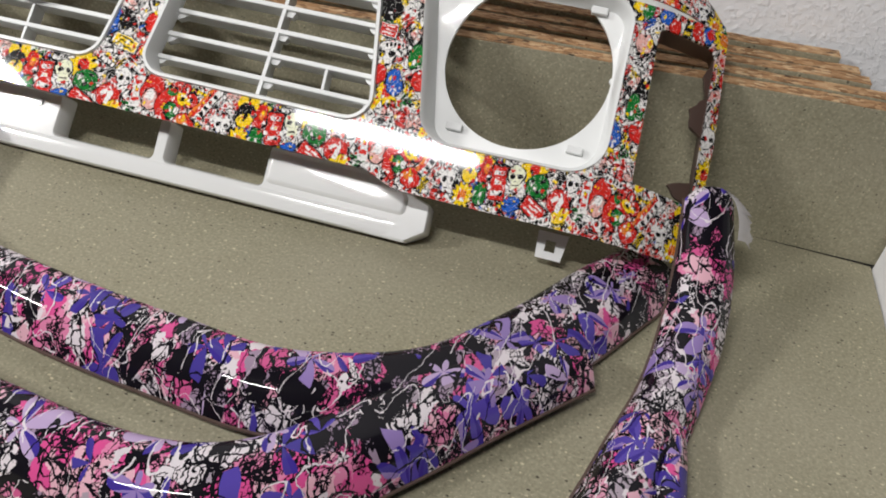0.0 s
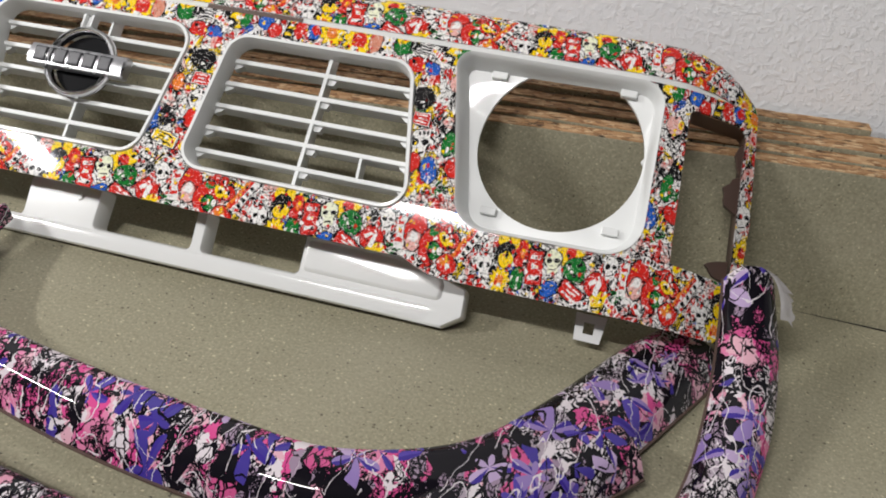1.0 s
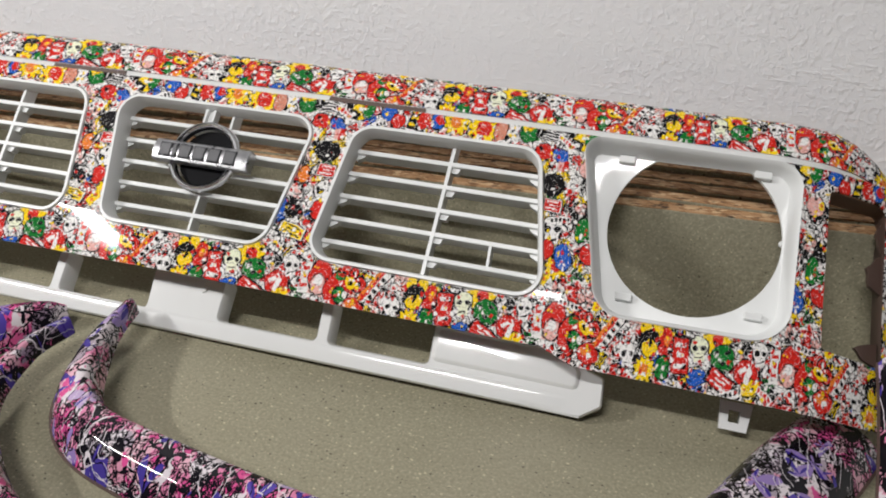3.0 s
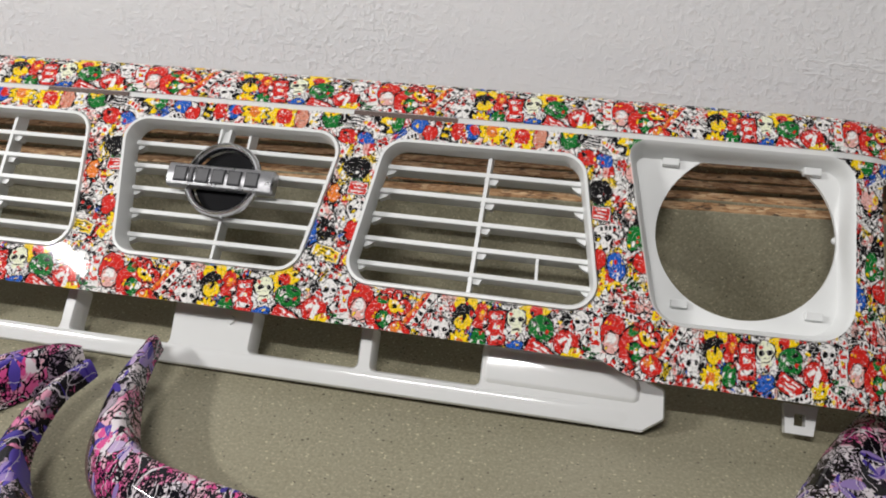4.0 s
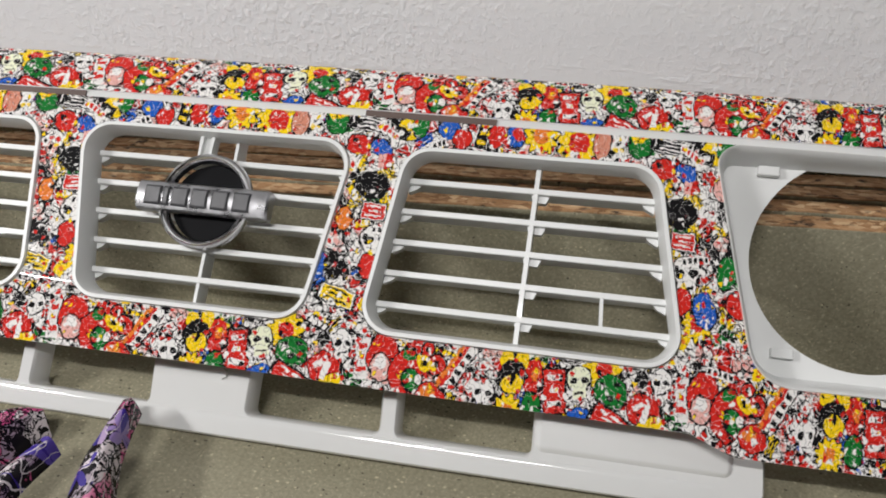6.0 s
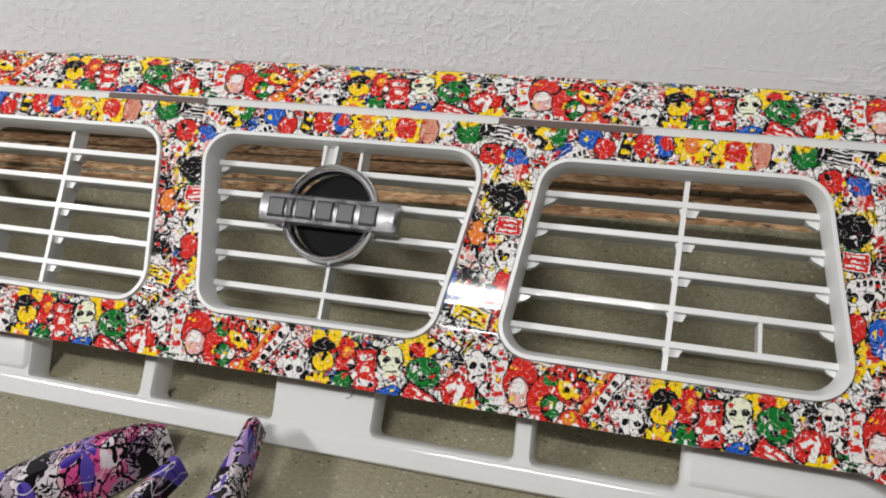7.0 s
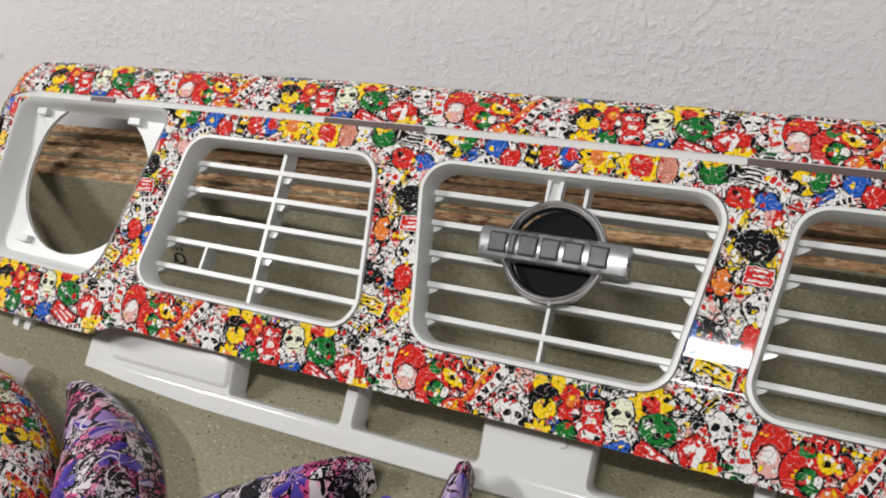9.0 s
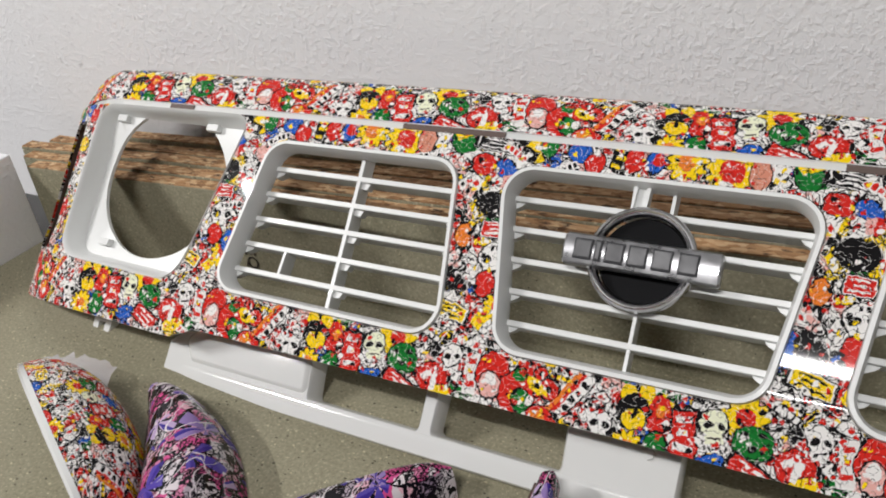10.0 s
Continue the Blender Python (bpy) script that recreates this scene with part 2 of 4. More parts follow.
    spot(-0.005, 0.015, 0.0075, 0.0080, YELLOW), spot(0.009, 0.016, 0.0070, 0.0100, YELLOW)
    spot(0.001, 0.002, 0.0150, 0.0150, BLACK)
    spot(0.002, -0.004, 0.0115, 0.0092, YELLOW)
    spot(0.002, 0.0015, 0.0022, 0.0065, BLACK)
    # middle rows, seen on the uprights
    for x, y, r in ((0.020, 0.062, 0.012), (0.236, 0.060, 0.013), (0.166, 0.060, 0.012)):
        rayed(x, y, r, YELLOW, RED)
    spot(0.143, 0.150, 0.0180, 0.0150, BLACK), spot(0.131, 0.153, 0.0110, 0.0060, BLACK, 20)
    badge(0.147, 0.127, 0.0120, 0.0075, RED, WHITE)
    skull(0.152, 0.102, 0.0150), skull(0.090, 0.098, 0.0155), skull(0.012, 0.100, 0.0130), skull(0.230, 0.110, 0.0150)
    spot(0.172, 0.072, 0.0120, 0.0170, BLUE, 25), spot(0.100, 0.072, 0.0100, 0.0170, BLUE, -20)
    badge(0.125, 0.050, 0.0180, 0.0070, YELLOW, BLACK, -14)
    spot(0.118, 0.076, 0.0130, 0.0120, BLACK), spot(0.150, 0.078, 0.0100, 0.0130, RED)
    for x in (-0.018, 0.062, 0.246):
        badge(x, 0.128, 0.0130, 0.0090, RED, WHITE, 15)
        spot(x + 0.008, 0.079, 0.0135, 0.0150, YELLOW, 20)
        spot(x + 0.004, 0.079, 0.0028, 0.0150, BLACK, 10, True), spot(x + 0.014, 0.079, 0.0026, 0.0150, BLACK, 10, True)
    spot(0.040, 0.070, 0.014, 0.012, RED), spot(0.205, 0.080, 0.015, 0.013, RED), spot(0.200, 0.126, 0.013, 0.014, BLACK)
    spot(0.190, 0.104, 0.010, 0.016, GREEN), spot(0.044, 0.118, 0.010, 0.012, GREEN), spot(0.120, 0.118, 0.009, 0.012, ORANGE)
    # upper row
    rayed(0.040, 0.203, 0.0190, YELLOW, RED)
    rayed(0.003, 0.207, 0.0150, YELLOW, ORANGE)
    badge(0.077, 0.205, 0.0055, 0.0200, (0.78, 0.76, 0.74), BLACK, -28)
    spot(0.062, 0.203, 0.0100, 0.0150, (0.62, 0.25, 0.17))
    spot(0.098, 0.206, 0.0125, 0.0150, GREEN, 20), spot(0.100, 0.213, 0.0110, 0.0040, YELLOW, 25, True)
    badge(0.131, 0.206, 0.0200, 0.0070, BLACK, WHITE, -8)
    spot(0.123, 0.186, 0.0130, 0.0110, RED), spot(0.145, 0.184, 0.0125, 0.0090, BLUE, -25), spot(0.152, 0.172, 0.0060, 0.0080, RED)
    spot(0.168, 0.203, 0.0130, 0.0120, YELLOW), spot(0.180, 0.208, 0.0090, 0.0120, GREEN), spot(0.208, 0.206, 0.0120, 0.0100, BLUE)
    spot(0.222, 0.198, 0.0100, 0.0110, RED), badge(0.241, 0.204, 0.0065, 0.0150, BLACK, YELLOW, -8)
    spot(0.255, 0.204, 0.0090, 0.0130, RED), spot(-0.022, 0.204, 0.0090, 0.0120, BLUE), spot(-0.020, 0.206, 0.0060, 0.0070, RED)
    spot(0.185, 0.172, 0.0140, 0.0120, PINK), spot(0.215, 0.160, 0.013, 0.011, YELLOW), spot(0.020, 0.165, 0.014, 0.011, RED)
    spot(0.070, 0.168, 0.012, 0.013, BLUE), spot(-0.015, 0.165, 0.010, 0.012, YELLOW), spot(0.245, 0.155, 0.012, 0.010, RED)
    # small stickers strewn over the rest
    rng = random.Random(7)
    for k in range(24):
        x, y = rng.uniform(0.262 - PERIOD, 0.262), rng.choice((rng.uniform(-0.04, 0.05), rng.uniform(0.05, 0.225), rng.uniform(0.15, 0.226)))
        r = rng.uniform(0.0032, 0.0068)
        a, b = rng.choice(((WHITE, BLACK), (YELLOW, BLACK), (YELLOW, RED), (WHITE, BLACK), (BLACK, WHITE), (WHITE, RED), (PINK, RED), (YELLOW, ORANGE)))
        spot(x, y, r * rng.uniform(0.8, 1.7), r, a, rng.uniform(0, 180), rng.random() < 0.45)
        spot(x, y, 0.5 * r, 0.4 * r, b, rng.uniform(0, 180), rng.random() < 0.4)
    # slanted strips with bars of unreadable writing
    for x, y, turn, ground, ink in ((0.108, -0.034, 20, WHITE, BLACK), (0.150, -0.030, -30, WHITE, RED), (0.190, 0.024, -8, WHITE, BLACK), (0.035, 0.026, 12, WHITE, BLACK), (0.110, 0.026, -20, BLACK, WHITE), (-0.012, -0.040, -25, WHITE, RED),
                                    (0.005, 0.132, 60, WHITE, BLACK), (0.160, 0.112, 8, WHITE, BLACK), (0.095, 0.122, -70, WHITE, RED), (0.220, 0.132, 75, WHITE, BLACK), (0.150, 0.200, -30, WHITE, RED), (0.055, 0.186, 10, WHITE, BLACK), (0.196, 0.190, 25, WHITE, BLACK)):
        c, q = math.cos(radians(turn)), math.sin(radians(turn))
        spot(x, y, 0.0150, 0.0044, ground, turn, True)
        for k in range(5):
            d = -0.0102 + 0.0051 * k
            spot(x + c * d, y + q * d, 0.0019, 0.0027, ink, turn, True)
    close_sheet()
    # print detail inside every sticker
    fine = n.vec("MULTIPLY_ADD", n.vec("SUBTRACT", n.noise(at, 260, 2, out=1), (0.5, 0.5, 0.5)), (0.006, 0.006, 0.0), n.vec("MULTIPLY_ADD", col, (1e-7, 1e-7, 0.0), at))
    specks = n.voronoi(fine, 210, out="Distance")
    pick = n.add("ShaderNodeSeparateColor", Color=n.voronoi(fine, 210))
    print_col = n.mix(n.math("GREATER_THAN", pick.outputs[1], 0.30), RED, n.mix(n.math("GREATER_THAN", pick.outputs[1], 0.62), WHITE, n.mix(n.math("GREATER_THAN", pick.outputs[1], 0.88), BLACK, YELLOW)))
    col = n.mix(n.math("MULTIPLY", n.math("LESS_THAN", specks, 0.46), n.math("GREATER_THAN", pick.outputs[0], 0.66)), col, print_col)
    scrawl(160, 0.007, WHITE, (3, 5, 0))
    scrawl(170, 0.014, BLACK, (7, 2, 0))
    mat = n.done(col, 0.6, 0.28, 0.0, 0.02)
    n.bsdf.inputs["Coat Roughness"].default_value = 0.05
    return mat


def camo_film():
    """Pink woodland print: pink and pale bark cracked with black twigs, flat purple leaves, pale branches."""
    n = Nodes("pink_woodland_film")
    p = n.local()
    wob = n.vec("SUBTRACT", n.noise(p, 45, 4, 0.6, out=1), (0.5, 0.5, 0.5))
    broad = n.vec("MULTIPLY_ADD", wob, (0.028, 0.028, 0.028), p)
    fine = n.vec("MULTIPLY_ADD", wob, (0.010, 0.010, 0.010), p)
    ink = (0.006, 0.005, 0.008)
    pale = (0.66, 0.60, 0.63)

    def turned(at, angle, scale, place):
        node = n.add("ShaderNodeMapping", Vector=at)
        node.inputs["Rotation"].default_value = (0, 0, angle)
        node.inputs["Scale"].default_value = scale
        node.inputs["Location"].default_value = (place, 0.3 * place, 0)
        return node.outputs[0]

    # bark: upright dabs of hot pink, rose and pale pink, in stretches beside pale and black ground
    dabs = n.add("ShaderNodeSeparateColor", Color=n.voronoi(n.vec("MULTIPLY", broad, (1.9, 0.8, 0.8)), 52))
    pink = n.ramp(dabs.outputs[0], (0.0, (0.60, 0.075, 0.25)), (0.30, (0.62, 0.20, 0.34)), (0.55, (0.66, 0.38, 0.45)), (0.82, pale), (0.95, ink))
    light = n.ramp(dabs.outputs[1], (0.0, pale), (0.42, (0.36, 0.30, 0.35)), (0.62, (0.58, 0.26, 0.35)), (0.76, ink))
    dim = n.ramp(dabs.outputs[2], (0.0, ink), (0.50, (0.55, 0.09, 0.24)), (0.74, (0.30, 0.22, 0.30)))
    zone = n.add("ShaderNodeSeparateColor", Color=n.voronoi(n.vec("MULTIPLY", broad, (1.0, 0.8, 0.8)), 19))
    col = n.mix(n.math("GREATER_THAN", zone.outputs[0], 0.52), pink, light)
    col = n.mix(n.math("GREATER_THAN", zone.outputs[0], 0.90), col, dim)
    # black twigs: a branching crackle, thick and thin
    for scale, width, angle, gate in ((60, 0.045, 0.2, 0.46), (120, 0.065, 1.1, 0.50), (200, 0.085, 2.0, 0.50), (300, 0.10, 2.9, 0.54)):
        node = n.add("ShaderNodeTexVoronoi", Vector=turned(n.vec("MULTIPLY_ADD", wob, (0.020, 0.020, 0.020), p), angle, (1.0, 0.55, 0.7), angle), Scale=scale)
        node.feature = "DISTANCE_TO_EDGE"
        here = n.math("GREATER_THAN", n.noise(n.vec("ADD", p, (0, 3 * angle, 2)), 24, 2), gate)
        col = n.mix(n.math("MULTIPLY", here, n.math("LESS_THAN", node.outputs["Distance"], width)), col, ink)
    # leaves: five pointed lobes, flat black, blue-purple or lilac
    for scale, share, shift in ((24, 0.84, 9.1), (21, 0.60, 0.0), (27, 0.68, 5.3)):
        at = n.vec("ADD", n.vec("MULTIPLY", n.vec("MULTIPLY_ADD", wob, (0.003, 0.003, 0.003), p), (1.0, 0.9, 0.6)), (shift, shift, 0))
        node = n.add("ShaderNodeTexVoronoi", Vector=at, Scale=scale)
        pick = n.add("ShaderNodeSeparateColor", Color=node.outputs["Color"])
        s = n.add("ShaderNodeSeparateXYZ", Vector=n.vec("SUBTRACT", at, node.outputs["Position"]))
        angle = n.math("ADD", n.math("ARCTAN2", s.outputs[1], s.outputs[0]), n.math("MULTIPLY", pick.outputs[1], 6.28))
        star = n.math("POWER", n.math("ABSOLUTE", n.math("COSINE", n.math("MULTIPLY", angle, 2.5))), 1.3)
        half = n.math("MULTIPLY_ADD", n.math("COSINE", angle), 0.34, 0.78)
        reach = n.math("MULTIPLY", half, n.math("MULTIPLY_ADD", star, 0.60, 0.14))
        mask = n.math("MULTIPLY", n.math("GREATER_THAN", pick.outputs[0], share), n.math("LESS_THAN", node.outputs["Distance"], reach))
        if shift > 9:
            shade = ink
        else:
            shade = n.ramp(pick.outputs[2], (0.0, (0.055, 0.038, 0.25)), (0.38, (0.085, 0.056, 0.33)), (0.68, (0.26, 0.18, 0.42)), (0.86, (0.44, 0.33, 0.52)))
            shade = n.mix(n.math("LESS_THAN", n.math("ABSOLUTE", n.math("COSINE", n.math("MULTIPLY", angle, 1.5))), 0.22), shade, (0.045, 0.026, 0.24))
        col = n.mix(mask, col, shade)
    # pale branches: long thin lines that bend a little
    for scale, width, colour, angle, gate in ((16, 0.0032, (0.66, 0.61, 0.64), 0.9, 0.46), (21, 0.0035, (0.60, 0.55, 0.58), 2.3, 0.45), (42, 0.007, pale, 1.6, 0.50), (34, 0.010, ink, 0.3, 0.48)):
        twig = n.math("ABSOLUTE", n.math("SUBTRACT", n.noise(turned(fine, angle, (1.0, 0.35, 0.8), 7 * angle), scale, 1.0, 0.5), 0.5))
        here = n.math("GREATER_THAN", n.noise(n.vec("ADD", p, (0, 5 * angle, 2)), 15, 1), gate)
        col = n.mix(n.math("MULTIPLY", here, n.math("LESS_THAN", twig, width)), col, colour)
    for node in n.tree.nodes:
        if node.bl_idname == "ShaderNodeValToRGB":
            node.color_ramp.interpolation = "CONSTANT"
    return n.done(col, 0.5, 0.5, 0.0, 0.02)


def clear_film():
    n = Nodes("clear_film")
    p = n.local()
    n.bsdf.inputs["Alpha"].default_value = 0.6
    n.bump(n.noise(p, 60, 3), 0.5, 0.004)
    return n.done((0.72, 0.70, 0.72), 0.18, 0.5)


def chrome(name="worn_chrome", tone=0.78, low=0.12, high=0.30):
    n = Nodes(name)
    p = n.local()
    rough = n.ramp(n.noise(p, 90, 4), (0.35, low), (0.75, high))
    return n.done((tone, tone, tone * 1.03), rough, 0.0, 1.0)


BOARD, SAWN, PLASTER = chipboard_face(), chipboard_edge(), plaster()
# Grey of the unseen room surfaces, kept dark to hold down bounced light.
ROOM_GREY = glossy("unseen_room_grey", (0.075, 0.074, 0.073), 0.8, 0.0)
GLOSS_WHITE = glossy("white_gloss_plastic", (0.78, 0.79, 0.78), 0.14, 1.0)
SATIN_WHITE = glossy("white_satin_plastic", (0.75, 0.76, 0.75), 0.38, 0.15)
DARK = glossy("dark_plastic", (0.030, 0.022, 0.020), 0.5, 0.1)
BROWN = glossy("brown_primer", (0.10, 0.062, 0.050), 0.55, 0.1)
MARK_GREY = glossy("mark_grey", (0.05, 0.05, 0.055), 0.55, 0.0, 0.15)
EMBLEM_BLACK = glossy("emblem_black", (0.006, 0.006, 0.007), 0.6, 0.0, 0.08)
STICKERS, CAMO, CLEAR, CHROME = sticker_film(), camo_film(), clear_film(), chrome()
DULL_CHROME = chrome("dull_chrome", 0.50, 0.26, 0.42)
MARK_METAL = chrome("mark_metal", 0.09, 0.40, 0.55)


# ---- mesh helpers ----
def part(name, bm, material, parent=None, label="", smooth=None, m=None):
    """Links a bmesh as one mesh object, under a thing or a part if a parent is given."""
    bmesh.ops.recalc_face_normals(bm, faces=bm.faces[:])
    data = bpy.data.meshes.new(name)
    bm.to_mesh(data)
    bm.free()
    for one in material if isinstance(material, (list, tuple)) else [material]:
        data.materials.append(one)
    if smooth is not None:
        data.shade_smooth()
        data.set_sharp_from_angle(angle=radians(smooth))
    ob = new(name, data)
    if parent:
        ob.parent = parent
    if m is not None:
        ob.matrix_local = m
    if label:
        ob["label"] = label
    return ob


def box(bm, lo, hi, bevel=0.0):
    made = bmesh.ops.create_cube(bm, size=1.0)["verts"]
    for v in made:
        v.co = Vector([lo[k] + (v.co[k] + 0.5) * (hi[k] - lo[k]) for k in range(3)])
    if bevel:
        edges = list({e for v in made for e in v.link_edges})
        bmesh.ops.bevel(bm, geom=edges, offset=bevel, segments=2, profile=0.5, affect="EDGES")


def rounded(corners, radius, steps=6):
    """A closed outline with rounded corners; radius: one, or one a corner."""
    out, count = [], len(corners)
    for k in range(count):
        a, b, c = (Vector(corners[(k + d) % count]) for d in (-1, 0, 1))
        r = radius[k] if isinstance(radius, (list, tuple)) else radius
        u, w = (a - b).normalized(), (c - b).normalized()
        half = u.angle(w) / 2
        reach = min(r / math.tan(half), 0.49 * (a - b).length, 0.49 * (c - b).length)
        r = reach * math.tan(half)
        centre = b + (u + w).normalized() * r / math.sin(half)
        p, q = b + u * reach - centre, b + w * reach - centre
        turn = math.atan2(p.x * q.y - p.y * q.x, p.dot(q))
        for i in range(steps + 1):
            f = turn * i / steps
            out.append(centre + Vector((p.x * math.cos(f) - p.y * math.sin(f), p.x * math.sin(f) + p.y * math.cos(f))))
    return out


def shrunk(loop, by):
    """The outline moved inwards by a distance."""
    count, out = len(loop), []
    area = sum(loop[k].x * loop[(k + 1) % count].y - loop[(k + 1) % count].x * loop[k].y for k in range(count))
    side = 1 if area > 0 else -1
    for k in range(count):
        t = (loop[(k + 1) % count] - loop[k - 1]).normalized()
        out.append(loop[k] + Vector((-t.y, t.x)) * by * side)
    return out


MIDDLE = -0.022


def bow(x, z):
    """How far the grille's face lies back: bowed along its length, creased above the lower strip, swept back at the ends."""
    along = x - MIDDLE
    crease = min(1.0, max(0.0, (z - 0.033) / 0.030))
    back = 0.003 * crease * crease * (3 - 2 * crease) + 0.055 * max(0.0, min(z, 0.25) - 0.062) * max(0.0, 1 - (along / 0.75) ** 2)
    over = max(0.0, abs(along) - 0.70)
    return -0.018 + 0.043 * along * along + back + 2.3 * over * over


def bowed(thing):
    """Bends all the parts of the grille along its bow."""
    for ob in thing.children_recursive:
        m = ob.matrix_basis.copy()
        back = m.inverted()
        for v in ob.data.vertices:
            p = m @ v.co
            p.y += bow(p.x, p.z)
            v.co = back @ p


def about_middle(loop):
    return [(MIDDLE + x, z) for x, z in loop]


def divided(loop, most=0.04):
    """The outline with its long runs split."""
    out = []
    for k, p in enumerate(loop):
        q = loop[(k + 1) % len(loop)]
        count = max(1, math.ceil((q - p).length / most))
        out += [p.lerp(q, i / count) for i in range(count)]
    return out


def ring(bm, loop, y):
    return [bm.verts.new((p.x, y, p.y)) for p in loop]


def bridge(bm, a, b):
    count = len(a)
    for k in range(count):
        bm.faces.new((a[k], a[(k + 1) % count], b[(k + 1) % count], b[k]))


def plate(outer, holes, front, back):
    """A flat plate in the x-z plane with holes, filled by triangles, front and back, with all its walls."""
    bm = bmesh.new()
    outer, holes = divided(outer), [divided(hole) for hole in holes]
    for y in (front, back):
        edges = []
        for loop in (outer, *holes):
            vs = ring(bm, loop, y)
            edges += [bm.edges.new((vs[k], vs[(k + 1) % len(vs)])) for k in range(len(vs))]
        bmesh.ops.triangle_fill(bm, use_beauty=True, use_dissolve=False, edges=edges)
    for loop in (outer, *holes):
        bridge(bm, ring(bm, loop, front), ring(bm, loop, back))
    bmesh.ops.remove_doubles(bm, verts=bm.verts[:], dist=1e-6)
    return bm


def stretched(x):
    """The print is drawn out towards one end of the grille."""
    return 0.0015 + 0.9339 * x +0.1519 * x * x +0.0551 * x ** 3


def film_uv(bm, rise=None):
    """Lays the print on: along x and up the face, in metres."""
    layer = bm.loops.layers.uv.new("film")
    for face in bm.faces:
        for corner in face.loops:
            co = corner.vert.co
            corner[layer].uv = (stretched(co.x), 0.003 + 0.915 * co.z) if rise is None else rise(co)


def smooth_path(points, steps):
    """Catmull-Rom through rows of numbers."""
    rows = [np.array(p, float) for p in points]
    rows = [2 * rows[0] - rows[1], *rows, 2 * rows[-1] - rows[-2]]
    out = []
    for k in range(1, len(rows) - 2):
        a, b, c, d = rows[k - 1 : k + 3]
        for i in range(steps):
            t = i / steps
            out.append(0.5 * (2 * b + (c - a) * t + (2 * a - 5 * b + 4 * c - d) * t * t + (3 * b - a - 3 * c + d) * t ** 3))
    return out + [rows[-2]]


def shell_sweep(stations, steps=8, across=14, thick=0.003, power=2.6, skew=0.0, lip=0.0):
    """A moulded strip: rows of x, y, foot height, width, crest height; an arched section with two edges, of even thickness."""
    bm = bmesh.new()
    rows = smooth_path(stations, steps)
    outer, inner = [], []
    for k, row in enumerate(rows):
        d = rows[min(k + 1, len(rows) - 1)][:2] - rows[max(k - 1, 0)][:2]
        d = d / (np.linalg.norm(d) + 1e-9)
        side = np.array([-d[1], d[0]])
        x, y, z, w, h = row
        top, under = [], []
        for i in range(across + 1):
            a = -1 + 2 * i / across
            s = abs(a) ** power
            zz = z + h * (1 - s) + skew * h * a * (1 - s)
            px, py = x + side[0] * a * w / 2, y + side[1] * a * w / 2
            top.append(bm.verts.new((px, py, zz + lip * (i == across))))
            under.append(bm.verts.new((x + side[0] * a * (w / 2 - thick), y + side[1] * a * (w / 2 - thick), zz - thick)))
        outer.append(top), inner.append(under)
    for k in range(len(rows) - 1):
        for i in range(across):
            bm.faces.new((outer[k][i], outer[k][i + 1], outer[k + 1][i + 1], outer[k + 1][i]))
            bm.faces.new((inner[k][i + 1], inner[k][i], inner[k + 1][i], inner[k + 1][i + 1]))
        for i in (0, across):
            bm.faces.new((outer[k][i], outer[k + 1][i], inner[k + 1][i], inner[k][i]))
    for k in (0, len(rows) - 1):
        for i in range(across):
            bm.faces.new((outer[k][i], outer[k][i + 1], inner[k][i + 1], inner[k][i]))
    return bm


def empty(name, m=None):
    ob = new(name)
    if m is not None:
        ob.matrix_world = m
    return ob


# ---- structure ----
def room():
    bm = bmesh.new()
    box(bm, (-3.2, -3.6, -0.06), (3.2, 0.5, -0.02))
    tagged(part("floor", bm, ROOM_GREY), "grey concrete workshop floor under the chipboard", "floor", kind="structure")
    bm = bmesh.new()
    box(bm, (-3.2, 0.0, -0.06), (3.2, 0.15, 2.5))
    tagged(part("wall_north", bm, PLASTER, m=pose(0, 0.299, 0, 0, 0, 1.6)), "white painted rough plaster wall with pits and trowel marks", "wall", kind="structure")
    # Unseen walls and ceiling, added to enclose the lamps and limit fill light.
    for name, lo, hi in (("wall_south", (-3.2, -3.75, -0.06), (3.2, -3.6, 2.5)), ("wall_west", (-3.35, -3.6, -0.06), (-3.2, 0.5, 2.5)), ("wall_east", (3.2, -3.6, -0.06), (3.35, 0.5, 2.5))):
        bm = bmesh.new()
        box(bm, lo, hi)
        tagged(part(name, bm, ROOM_GREY), "unseen dark grey wall, added to close the room and limit bounced light", "wall", kind="structure")
    bm = bmesh.new()
    box(bm, (-3.35, -3.75, 2.5), (3.35, 0.6, 2.6))
    tagged(part("ceiling", bm, ROOM_GREY), "unseen dark grey ceiling, added to close the room and limit bounced light", "ceiling", kind="structure")


room()


def top_line(x):
    """The height of the front board's sawn top edge."""
    return 0.166 + 0.040 * x


def floor_board():
    bm = bmesh.new()
    box(bm, (-1.00, -1.6, -0.019), (1.073, 0.200, 0.0), 0.0008)
    tagged(part("chipboard_sheet", bm, BOARD), "large grey-green moisture-proof chipboard sheet lying flat", "chipboard")


